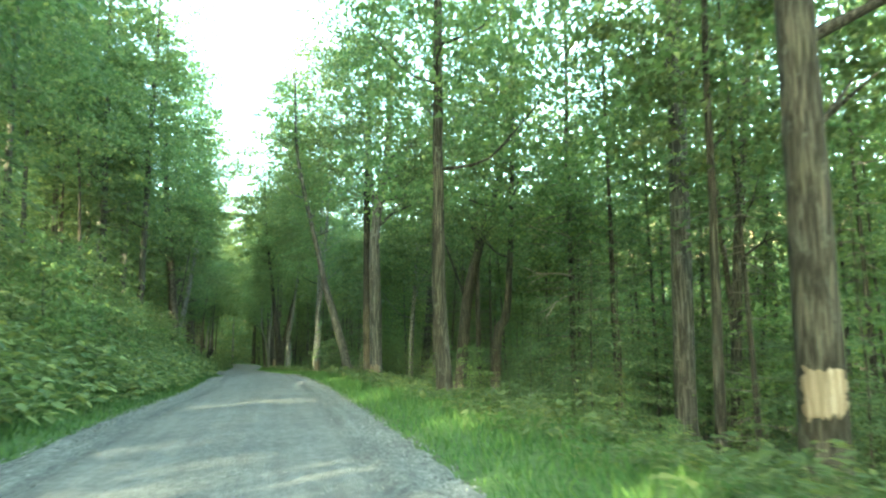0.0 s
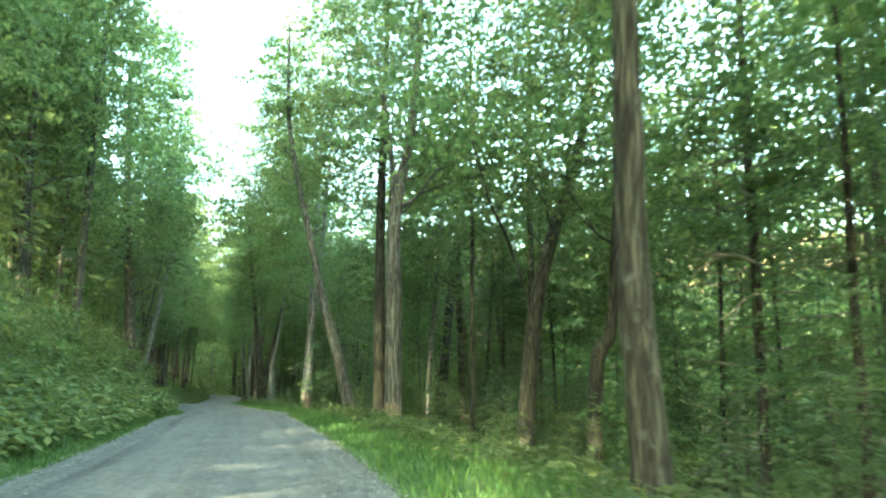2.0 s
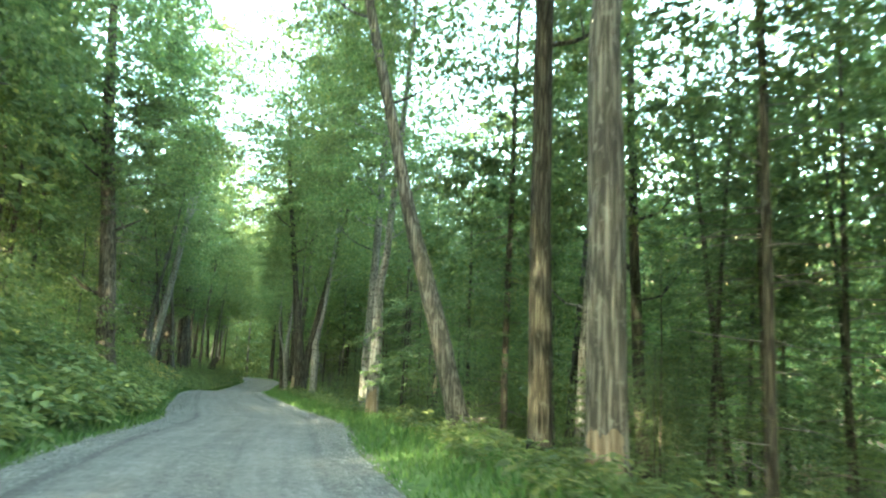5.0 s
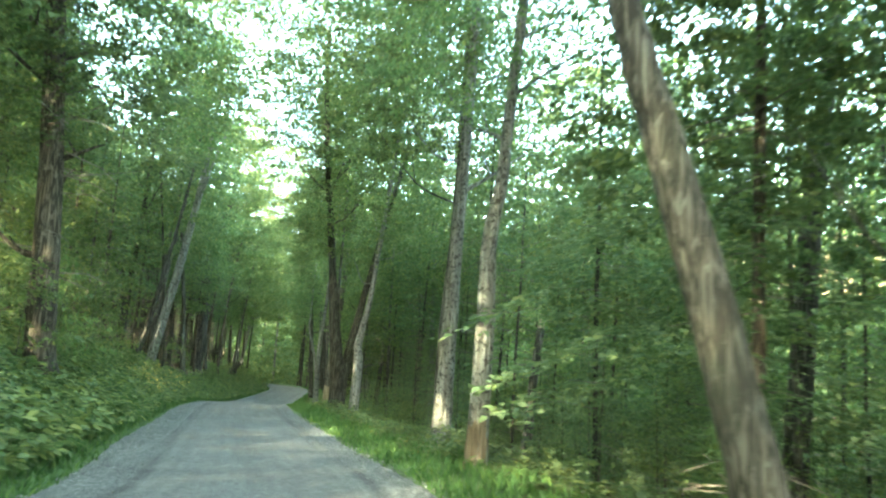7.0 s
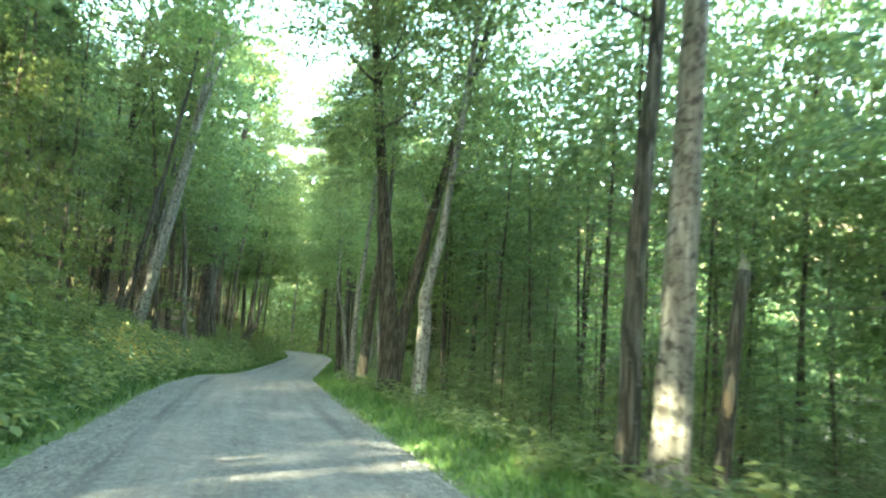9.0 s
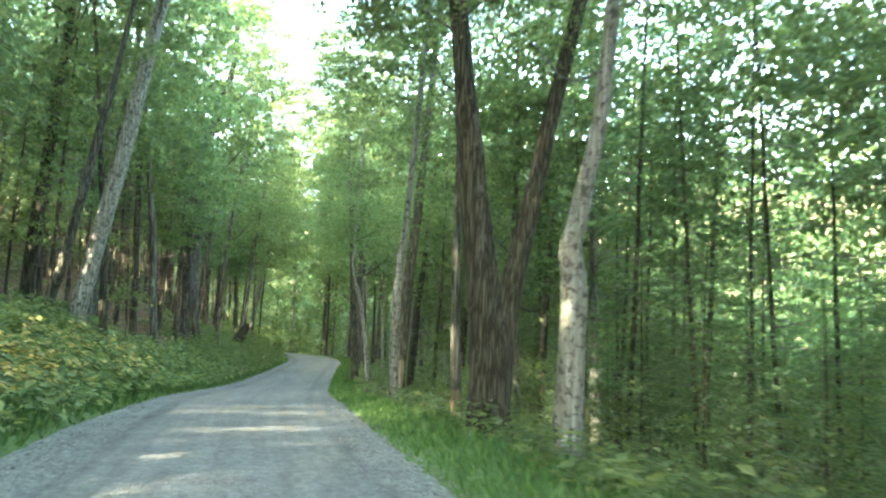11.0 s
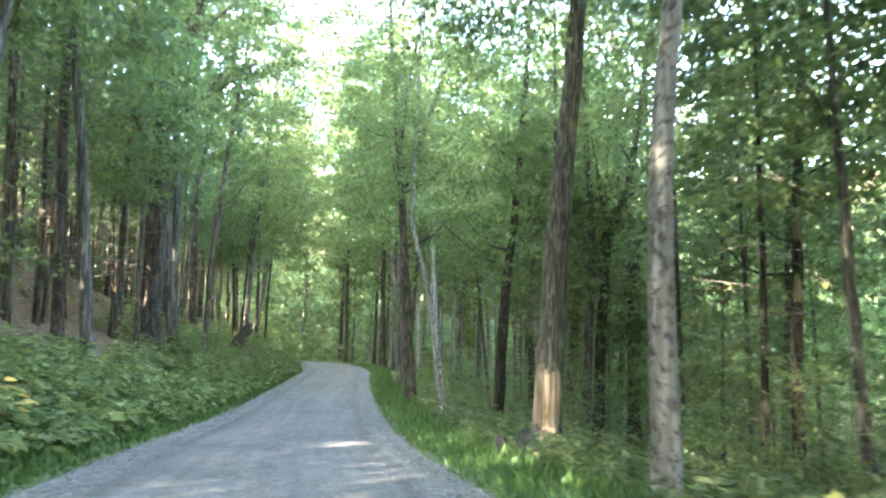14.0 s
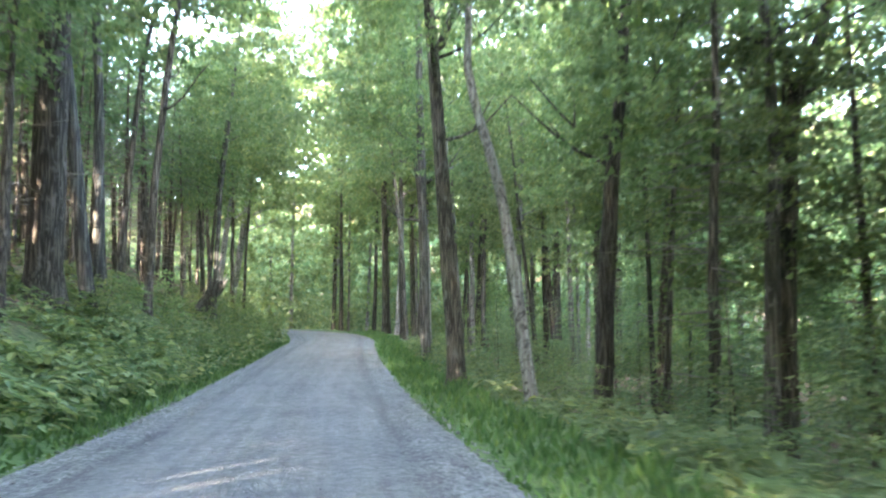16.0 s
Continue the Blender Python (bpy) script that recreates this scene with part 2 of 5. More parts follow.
def floor_material():
    m, nodes, links = material("forest_floor")
    here = stretched(nodes, links, (1, 1, 1))
    litter = node(nodes, "ShaderNodeTexVoronoi", Scale=11.0)
    links.new(here, litter.inputs["Vector"])
    fine = node(nodes, "ShaderNodeTexNoise", Scale=5.0, Detail=7.0, Roughness=0.7)
    links.new(here, fine.inputs["Vector"])
    broad = node(nodes, "ShaderNodeTexNoise", Scale=0.22, Detail=4.0, Roughness=0.6)
    links.new(here, broad.inputs["Vector"])
    brown = ramp(nodes, [(0.0, (0.10, 0.06, 0.035)), (0.5, (0.20, 0.125, 0.075)), (1.0, (0.33, 0.22, 0.14))])
    links.new(litter.outputs["Color"], brown.inputs[0])
    soil = ramp(nodes, [(0.35, (0.035, 0.03, 0.02)), (0.65, (0.10, 0.075, 0.045))])
    links.new(fine.outputs[0], soil.inputs[0])
    where = ramp(nodes, [(0.42, (0.25, 0.25, 0.25)), (0.6, (0.9, 0.9, 0.9))])
    links.new(fine.outputs[0], where.inputs[0])
    colour = mixer(nodes, links, where.outputs[0], soil.outputs[0], brown.outputs[0])
    moss = ramp(nodes, [(0.5, (0, 0, 0)), (0.66, (0.7, 0.7, 0.7))])
    links.new(broad.outputs[0], moss.inputs[0])
    colour = mixer(nodes, links, moss.outputs[0], colour, (0.05, 0.075, 0.025))
    # short turf along both verges
    uv = nodes.new("ShaderNodeUVMap")
    split = nodes.new("ShaderNodeSeparateXYZ")
    links.new(uv.outputs[0], split.inputs[0])
    ragged = nodes.new("ShaderNodeMath")
    ragged.operation = "MULTIPLY_ADD"
    ragged.inputs[1].default_value = 1.2
    links.new(fine.outputs[0], ragged.inputs[0])
    links.new(split.outputs[0], ragged.inputs[2])
    verge = ramp(nodes, [(0.0, (0, 0, 0)), (0.02, (0, 0, 0)), (0.08, (0.9, 0.9, 0.9)), (0.36, (0.85, 0.85, 0.85)), (0.6, (0, 0, 0))])
    span = node(nodes, "ShaderNodeMapRange")
    span.inputs["From Min"].default_value, span.inputs["From Max"].default_value = 2.6, 12.6
    links.new(ragged.outputs[0], span.inputs["Value"])
    links.new(span.outputs[0], verge.inputs[0])
    turf = ramp(nodes, [(0.35, (0.035, 0.065, 0.018)), (0.65, (0.095, 0.15, 0.045))])
    links.new(fine.outputs[0], turf.inputs[0])
    colour = mixer(nodes, links, verge.outputs[0], colour, turf.outputs[0])
    finish(nodes, links, colour, 0.95, litter.outputs["Distance"], 0.8, 0.04, 0.15)
    return m


BARK_DARK = bark_material("furrowed_dark_bark", (0.034, 0.029, 0.021), (0.128, 0.113, 0.082), (0.13, 0.126, 0.1), 0.16, 9.0)
BARK_GREY = bark_material("grey_bark", (0.055, 0.049, 0.04), (0.162, 0.148, 0.12), (0.19, 0.18, 0.15), 0.2, 6.0, 0.25, 3.0)
BARK_BROWN = bark_material("brown_grey_bark", (0.08, 0.069, 0.053), (0.225, 0.2, 0.155), (0.24, 0.225, 0.18), 0.3, 8.0, 0.2, 3.5)
BARK_PALE = bark_material("pale_blotched_bark", (0.19, 0.177, 0.15), (0.31, 0.292, 0.255), (0.07, 0.062, 0.052), 0.56, 4.0, 0.2, 4.5, (1.9, 1.9, 1.5), 0.95)
BARK_PINE = bark_material("brown_conifer_bark", (0.045, 0.036, 0.026), (0.15, 0.122, 0.09), (0.19, 0.16, 0.125), 0.28, 7.0, 0.15)
# bleached dead wood; on the twiggy conifer its paleness is painted-in sunlight
BLEACHED_OR_SUNLIT_WOOD = plain_wood("bleached_or_sunlit_dead_wood", (0.16, 0.125, 0.09), (0.42, 0.36, 0.28))
# raw wood; on living trunks this colour is painted-in sunlight
SUN_OR_RAW_WOOD = bark_material("sun_or_raw_orange_wood", (0.21, 0.155, 0.1), (0.33, 0.255, 0.18), (0.25, 0.19, 0.13), 0.4, 4.0, 0.0, 4.0)
TWIG = plain_wood("dead_twig", (0.08, 0.066, 0.053), (0.24, 0.205, 0.165))
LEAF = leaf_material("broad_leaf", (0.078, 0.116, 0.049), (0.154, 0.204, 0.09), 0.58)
LEAF_LIGHT = leaf_material("young_leaf", (0.086, 0.128, 0.05), (0.165, 0.215, 0.094), 0.58)
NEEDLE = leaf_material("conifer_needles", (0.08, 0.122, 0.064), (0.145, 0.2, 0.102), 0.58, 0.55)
HERB = leaf_material("herb_leaf", (0.076, 0.115, 0.045), (0.19, 0.225, 0.094), 0.42)
# yellow colour stands in for sunlight on the bank's leaves
HERB_SUNLIT = leaf_material("sunlit_herb_leaf", (0.26, 0.21, 0.08), (0.46, 0.33, 0.13), 0.3)
GRASS = leaf_material("grass_blade", (0.04, 0.085, 0.024), (0.088, 0.148, 0.046), 0.35)
GRAVEL = gravel_material()
FLOOR = floor_material()


# ---- mesh makers ----
def mesh_from(name, verts, faces, mat, smooth=False):
    me = bpy.data.meshes.new(name)
    verts, faces = np.asarray(verts, np.float32), np.asarray(faces, np.int32)
    n, k = faces.shape
    me.vertices.add(len(verts))
    me.vertices.foreach_set("co", verts.ravel())
    me.loops.add(n * k)
    me.loops.foreach_set("vertex_index", faces.ravel())
    me.polygons.add(n)
    me.polygons.foreach_set("loop_start", np.arange(0, n * k, k, dtype=np.int32))
    me.polygons.foreach_set("use_smooth", np.full(n, smooth))
    me.update(calc_edges=True)
    me.materials.append(mat)
    return me


def part(name, me, parent, label=""):
    ob = new(name, me)
    ob.parent = parent
    if label:
        ob["label"] = label
    return ob


def unit(a):
    return a / np.maximum(np.linalg.norm(a, axis=1, keepdims=True), 1e-9)


def leaf_arrays(at, axis, normal, length, width, lobes=False, spray=False):
    """Folded leaves of two or four triangles each, or far sprays of one."""
    axis = unit(axis)
    side = unit(np.cross(normal, axis))
    up = np.cross(axis, side)
    L, W = length[:, None], width[:, None]
    n = len(at)
    if spray:
        corners = [at, at + axis * L + side * W * 0.35, at + axis * L * 0.55 - side * W * 0.75 + up * W * 0.1]
        tris = [(0, 2, 1)]
    elif not lobes:
        corners = [at, at + axis * L * 0.5 + side * W * 0.5 + up * W * 0.16, at + axis * L, at + axis * L * 0.5 - side * W * 0.5 + up * W * 0.16]
        tris = [(0, 2, 1), (0, 3, 2)]
    else:
        corners = [at, at + axis * L * 0.28 + side * W * 0.45 + up * W * 0.12, at + axis * L * 0.66 + side * W * 0.36 + up * W * 0.04,
                   at + axis * L - up * L * 0.12, at + axis * L * 0.66 - side * W * 0.36 + up * W * 0.04, at + axis * L * 0.28 - side * W * 0.45 + up * W * 0.12]
        tris = [(0, 3, 1), (1, 3, 2), (0, 5, 3), (5, 4, 3)]
    k = len(corners)
    verts = np.stack(corners, 1).reshape(-1, 3)
    faces = (np.arange(n)[:, None, None] * k + np.array(tris)[None]).reshape(-1, 3)
    return verts, faces


def tube_arrays(points, radii, sides, rng, ridges=0.0, flare=0.0):
    """A bent tapering tube with furrows, closed at its top."""
    pts, radii = np.asarray(points, float), np.asarray(radii, float)
    n = len(pts)
    tang = unit(np.gradient(pts, axis=0))
    ref = np.array([1.0, 0.13, 0.07]) if abs(tang[0][0]) < 0.9 else np.array([0.0, 1.0, 0.1])
    a = unit(ref[None] - tang * (tang @ ref)[:, None])
    b = np.cross(tang, a)
    th = np.linspace(0, 2 * np.pi, sides, endpoint=False)
    phase = rng.uniform(0, 6.28, 4)
    lobes = np.sin(3 * th + phase[0]) * 0.6 + np.sin(5 * th + phase[1]) * 0.4
    r = radii[:, None] * (1 + ridges * (np.sin(7 * th + phase[2])[None] * 0.5 + 0.6 * np.sin(11 * th + phase[3])[None]
                                        + rng.uniform(-1, 1, (n, sides)) * 0.8))
    if flare:
        rise = np.exp(-np.linalg.norm(pts - pts[0], axis=1) / 0.45)
        r = r * (1 + rise[:, None] * flare * (0.7 + 0.5 * lobes[None]))
    verts = pts[:, None] + r[:, :, None] * (np.cos(th)[None, :, None] * a[:, None] + np.sin(th)[None, :, None] * b[:, None])
    verts = np.concatenate([verts.reshape(-1, 3), pts[-1:] + tang[-1:] * radii[-1] * 0.5])
    faces = []
    for i in range(n - 1):
        for j in range(sides):
            k = (j + 1) % sides
            faces += [(i * sides + j, i * sides + k, (i + 1) * sides + k), (i * sides + j, (i + 1) * sides + k, (i + 1) * sides + j)]
    top = n * sides
    faces += [((n - 1) * sides + j, (n - 1) * sides + (j + 1) % sides, top) for j in range(sides)]
    return verts, np.array(faces)


def joined(pieces):
    verts, faces, start = [], [], 0
    for v, f in pieces:
        verts.append(v)
        faces.append(np.asarray(f) + start)
        start += len(v)
    return np.concatenate(verts), np.concatenate(faces)


def smooth_line(knots, count):
    """Even points along a line through knots (Catmull-Rom)."""
    k = np.asarray(knots, float)
    if len(k) == 2:
        return k[0] + (k[1] - k[0]) * np.linspace(0, 1, count)[:, None]
    p = np.concatenate([[2 * k[0] - k[1]], k, [2 * k[-1] - k[-2]]])
    out = []
    for t in np.linspace(0, len(k) - 1 - 1e-6, count):
        i, f = int(t), t - int(t)
        a, b, c, d = p[i:i + 4]
        out.append(0.5 * (2 * b + (c - a) * f + (2 * a - 5 * b + 4 * c - d) * f ** 2 + (3 * b - a - 3 * c + d) * f ** 3))
    return np.array(out)


def wander(rng, line, amount):
    walk_off = np.cumsum(rng.normal(0, amount, line.shape), axis=0)
    walk_off -= np.linspace(0, 1, len(line))[:, None] * walk_off[-1]
    walk_off[:, 2] *= 0.2
    return line + walk_off


# ---- foliage ----
def crown_mesh(name, rng, radius, height, clumps, per, size, mat, hollow=0.45, broad=0.62, spray=False, flat=0.4):
    """Flat sprays of leaves on the outer part of an uneven crown; the local origin is the crown's foot."""
    ats, axes, normals = [], [], []
    for _ in range(clumps):
        h = rng.uniform(0, 1) ** 0.9
        a = rng.uniform(0, 2 * np.pi)
        wide = radius * (0.55 + 0.6 * math.sin(math.pi * min(1, h * 0.9 + 0.12))) * (0.8 + 0.25 * math.sin(3 * a + 5 * h))
        d = wide * math.sqrt(rng.uniform(hollow ** 2, 1))
        c = np.array([d * math.cos(a), d * math.sin(a), h * height + rng.normal(0, 0.3)])
        n = int(per * rng.uniform(0.6, 1.4))
        reach = rng.uniform(0.5, 1.05)
        disc = rng.normal(0, 0.5, (n, 3)) * np.array([reach, reach, 0.12])
        disc[:, 2] -= 0.22 * (disc[:, 0] ** 2 + disc[:, 1] ** 2)
        tilt = (disc[:, 0] * math.cos(a) + disc[:, 1] * math.sin(a)) * -0.18
        disc[:, 2] += tilt
        ats.append(c + disc)
        out = disc * np.array([1, 1, 0.2]) + np.array([math.cos(a), math.sin(a), 0]) * 0.35 + rng.normal(0, 0.35, (n, 3))
        out[:, 2] -= 0.25
        axes.append(out)
        normals.append(np.array([0, 0, flat]) + rng.normal(0, 0.85 - 0.5 * flat, (n, 3)))
    at, axis, normal = np.concatenate(ats), np.concatenate(axes), np.concatenate(normals)
    length = size * rng.uniform(0.7, 1.35, len(at))
    v, f = leaf_arrays(at, axis, normal, length, length * rng.uniform(0.8, 1.2, len(at)) * broad, False, spray)
    return mesh_from(name, v, f, mat)


def conifer_mesh(name, rng, foot, height, reach, step, mat, needle=0.34, dense=11):
    """Whorls of drooping boughs, each fringed with needle sprays."""
    at, axis, normal = [], [], []
    z = foot
    while z < height:
        k = (z - foot) / (height - foot)
        length = reach * (1.05 - k) ** 0.8 * (0.75 + 0.5 * rng.random()) + 0.25
        for a in rng.uniform(0, 6.283) + np.arange(4) * 1.571 + rng.normal(0, 0.3, 4):
            n = max(6, int(length * dense))
            s = np.sqrt(rng.uniform(0.03, 1, n)) * length * rng.uniform(0.75, 1.1)
            out, side = np.array([math.cos(a), math.sin(a), 0]), np.array([-math.sin(a), math.cos(a), 0])
            sway = rng.normal(0, 1, n) * (0.08 + 0.26 * np.sqrt(s))
            p = out * s[:, None] + side * sway[:, None]
            p[:, 2] = z + 0.12 * s - 0.11 * s ** 2 + rng.normal(0, 0.05, n) - 0.1 * np.abs(sway)
            at.append(p)
            d = out * 0.8 + side * (np.sign(sway) * 0.8)[:, None] + rng.normal(0, 0.25, (n, 3))
            d[:, 2] -= 0.28
            axis.append(d)
            normal.append(np.array([0, 0, 1.0]) + rng.normal(0, 0.6, (n, 3)))
        z += step * rng.uniform(0.7, 1.3)
    at, axis, normal = np.concatenate(at), np.concatenate(axis), np.concatenate(normal)
    length = needle * rng.uniform(0.6, 1.3, len(at))
    v, f = leaf_arrays(at, axis, normal, length, length * rng.uniform(0.3, 0.5, len(at)), False, True)
    return mesh_from(name, v, f, mat)


def twigs_mesh(name, rng, low, high, count, reach, mat, thick=0.015):
    """Bare dead side branches round a straight stem."""
    pieces = []
    for _ in range(count):
        z, a, n = rng.uniform(low, high), rng.uniform(0, 6.283), rng.uniform(0.4, 1.0) * reach
        out = np.array([math.cos(a), math.sin(a), rng.uniform(-0.25, 0.2)])
        bend = np.array([rng.normal(0, 0.12), rng.normal(0, 0.12), rng.uniform(-0.3, 0.1)]) * n
        line = [np.array([0, 0, z]), np.array([0, 0, z]) + out * n * 0.55 + bend * 0.2, np.array([0, 0, z]) + out * n + bend]
        pieces.append(tube_arrays(line, [thick * 1.5, thick, thick * 0.4], 3, rng))
        if rng.random() < 0.6:
            fork = line[1] + np.array([rng.normal(0, 0.35), rng.normal(0, 0.35), rng.uniform(-0.15, 0.2)]) * n
            pieces.append(tube_arrays([line[1], fork], [thick * 0.8, thick * 0.3], 3, rng))
    v, f = joined(pieces)
    return mesh_from(name, v, f, mat)


RNG = np.random.default_rng(7)
CROWNS = [crown_mesh("crown", RNG, 3.4 + 0.4 * i, 8.5 + i * 0.7, 170, 52, 0.15, LEAF, 0.3) for i in range(4)]
FAR_CROWNS = [crown_mesh("crown", RNG, 3.5, 12.0 + i, 100, 32, 0.3, LEAF, 0.15, 0.8, True) for i in range(3)]
MID_CROWNS = [crown_mesh("crown", RNG, 3.5 + 0.3 * i, 9.0 + i, 150, 44, 0.2, LEAF, 0.25, 0.9, True) for i in range(3)]
LOW_CROWNS = [crown_mesh("crown", RNG, 1.5 + 0.3 * i, 2.6 + 0.8 * i, 44, 32, 0.15, LEAF_LIGHT, 0.15, flat=0.95) for i in range(4)]
BANK_CROWNS = [crown_mesh("crown", RNG, 1.5 + 0.25 * i, 2.4 + 0.7 * i, 30, 30, 0.22, LEAF_LIGHT, 0.3, 0.55, flat=0.95) for i in range(4)]
BOUGHS = [conifer_mesh("crown", RNG, 6.5 - i, 17.5, 2.4 + 0.2 * i, 0.6, NEEDLE, 0.4, 9) for i in range(3)]
FINE_BOUGHS = [conifer_mesh("crown", RNG, 5.5 - i, 17.5, 2.6 + 0.3 * i, 0.45, NEEDLE, 0.17, 56) for i in range(2)]
LOW_BOUGHS = [conifer_mesh("crown", RNG, 0.6, 5.0 + i, 1.6, 0.34, NEEDLE, 0.3) for i in range(2)]
DEAD_TWIGS = [twigs_mesh("dead_branch", RNG, 1.4, 10.0, 31, 2.3, TWIG) for i in range(3)]


def far_woods(name, seed, ulo, uhi, ylo, yhi, low, high, clumps, per, size, label, mat=None, patchy=0.7, patch=3.5):
    """Loose leaf sprays for far woods and for sky gaps in the camera's view."""
    rng = np.random.default_rng(seed)
    y, u = rng.uniform(ylo, yhi, clumps), rng.uniform(ulo, uhi, clumps)
    x = beside(u, y)
    h = low + (high - low) * rng.uniform(0, 1, clumps)
    keep = rng.random(clumps) < np.clip(0.75 + patchy * bumps(y + x, h * 1.6, patch, seed), 0.12 / (1 + 8 * max(0, patchy - 0.7)), 1)
    x, y, h = x[keep], y[keep], h[keep]
    n = len(x)
    c = np.stack([x, y, ground_height(x, y) + h], 1)
    wide = 1.0 if size > 0.35 else 0.66
    d = rng.normal(0, 1, (n, per, 3)) * np.array([wide, wide, 0.26 * wide])
    d[..., 2] -= 0.16 / wide * (d[..., 0] ** 2 + d[..., 1] ** 2)
    at = (c[:, None] + d).reshape(-1, 3)
    axis = (d * np.array([1, 1, 0.2]) + rng.normal(0, 0.5, d.shape) - np.array([0, 0, 0.3])).reshape(-1, 3)
    normal = np.array([0, 0, 0.35]) + rng.normal(0, 0.8, at.shape)
    length = size * rng.uniform(0.6, 1.4, len(at))
    v, f = leaf_arrays(at, axis, normal, length, length * rng.uniform(0.6, 0.9, len(at)), False, True)
    tagged(new(name, mesh_from(name, v, f, mat or LEAF)), label, "woods", kind="stuff")


UPPER = [crown_mesh("crown", RNG, 3.2, 7.0 + i, 54, 44, 0.23, LEAF, 0.2, 0.9, True) for i in range(3)]


def limbs_for(rng, stem, radii, low, high, count, reach):
    """Side limbs that leave a stem between two heights."""
    pieces = []
    zs = stem[:, 2] - stem[0, 2]
    for i in range(count):
        h = low + (high - low) * (i + rng.uniform(0.1, 0.9)) / count
        k = int(np.argmin(np.abs(zs - h)))
        a = rng.uniform(0, 6.283)
        n = reach * rng.uniform(0.6, 1.1)
        foot = stem[k]
        out = np.array([math.cos(a), math.sin(a), 0])
        tip = foot + out * n + np.array([0, 0, n * rng.uniform(0.35, 0.9)])
        mid = foot + out * n * 0.45 + np.array([0, 0, n * rng.uniform(0.05, 0.3)])
        line = wander(rng, smooth_line([foot, mid, tip], 7), 0.04)
        r = radii[k] * rng.uniform(0.28, 0.45)
        limb = tube_arrays(line, np.linspace(r, r * 0.2, 7), 7, rng, 0.03)
        side = line[4] + np.array([rng.normal(0, 0.5), rng.normal(0, 0.5), rng.uniform(0.2, 0.7)]) * n * 0.5
        pieces.append(joined([limb, tube_arrays([line[3], (line[3] + side) / 2, side], [r * 0.5, r * 0.3, r * 0.12], 5, rng)]))
    return pieces


def sun_patch_mesh(rng, line, radii, flare, low, high, turn, spread):
    """A ragged band coloured as a patch of sunlight, a little proud of the trunk."""
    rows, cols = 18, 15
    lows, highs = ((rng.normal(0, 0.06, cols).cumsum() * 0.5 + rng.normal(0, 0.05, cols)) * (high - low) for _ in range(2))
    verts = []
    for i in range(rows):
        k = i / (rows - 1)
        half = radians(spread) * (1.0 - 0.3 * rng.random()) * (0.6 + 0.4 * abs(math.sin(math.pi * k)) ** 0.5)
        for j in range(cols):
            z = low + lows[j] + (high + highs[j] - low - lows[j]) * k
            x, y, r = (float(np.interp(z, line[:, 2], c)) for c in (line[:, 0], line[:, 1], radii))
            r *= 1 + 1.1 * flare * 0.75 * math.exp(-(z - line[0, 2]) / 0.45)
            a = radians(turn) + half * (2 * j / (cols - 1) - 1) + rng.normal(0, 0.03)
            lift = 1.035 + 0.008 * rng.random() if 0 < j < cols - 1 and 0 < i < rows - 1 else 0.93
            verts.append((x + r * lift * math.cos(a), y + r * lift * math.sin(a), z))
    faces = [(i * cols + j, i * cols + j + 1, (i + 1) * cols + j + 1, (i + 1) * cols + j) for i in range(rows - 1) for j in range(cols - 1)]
    return mesh_from("scar", verts, faces, SUN_OR_RAW_WOOD, True)


def tree(name, knots, girth, mat, label, category="tree", group="", seed=1, crown=(), limbs=(6.0, 13.0, 5, 3.0), tip=0.22, forks=(), sides=20, sink=0.35, flare=0.5, sun_patches=(), reach=1.3):
    """A tree of its own: a bent trunk with limbs through the knots (world places), and crowns: (mesh, height, scale)."""
    rng = np.random.default_rng(seed)
    foot = np.array(knots[0], float)
    foot[2] = land(foot[0], foot[1])
    thing = tagged(new(name), label, category, group)
    thing.location = foot
    local = np.asarray(knots, float) - foot
    local[0] = (0, 0, -sink)
    if crown:
        local = np.concatenate([local, [local[-1] + (local[-1] - local[-2]) * np.array([0.3, 0.3, 0]) + np.array([0, 0, 5.5])]])
        crown = list(crown) + [(UPPER[seed % 3], crown[0][1] + 6.5, 0.6 + 0.12 * crown[0][2])]
    line = wander(rng, smooth_line(local, 34), 0.012)
    radii = girth / 2 * (1 - (1 - tip) * np.linspace(0, 1, 34) ** 1.1)
    v, f = tube_arrays(line, radii, sides, rng, 0.022, flare)
    trunk = part("trunk", mesh_from("trunk", v, f, mat, True), thing)
    for v, f in limbs_for(rng, line, radii, *limbs) if limbs else ():
        part("limb", mesh_from("limb", v, f, mat, True), trunk)
    for fork, thick in forks:
        f = wander(rng, smooth_line(np.asarray(fork, float) - foot, 16), 0.012)
        v, f = tube_arrays(f, thick / 2 * np.linspace(1, 0.4, 16), 14, rng, 0.02)
        part("limb", mesh_from("limb", v, f, mat, True), trunk)
    # patches of sunlight painted on the trunk as orange-brown bands
    for low, high, turn, spread in sun_patches:
        part("scar", sun_patch_mesh(rng, line, radii, flare, low, high, turn, spread), trunk, "sun patch painted on the bark in orange-brown")
    zs = line[:, 2]
    for me, height, size in crown:
        c = part("dead_branch" if me in DEAD_TWIGS else "crown", me, thing)
        if me in DEAD_TWIGS:
            c["kind"] = "stuff"
        c.location = [float(np.interp(height, zs, line[:, i])) for i in (0, 1)] + [height]
        if me not in DEAD_TWIGS:
            c.location.x -= reach * (1.0 if foot[1] > 60 else 0.5) * math.copysign(1.0, float(across(foot[0], foot[1])))
        c.rotation_euler = (0, 0, rng.uniform(0, 6.28))
        c.scale = (size, size, size * rng.uniform(0.85, 1.1))
    return thing


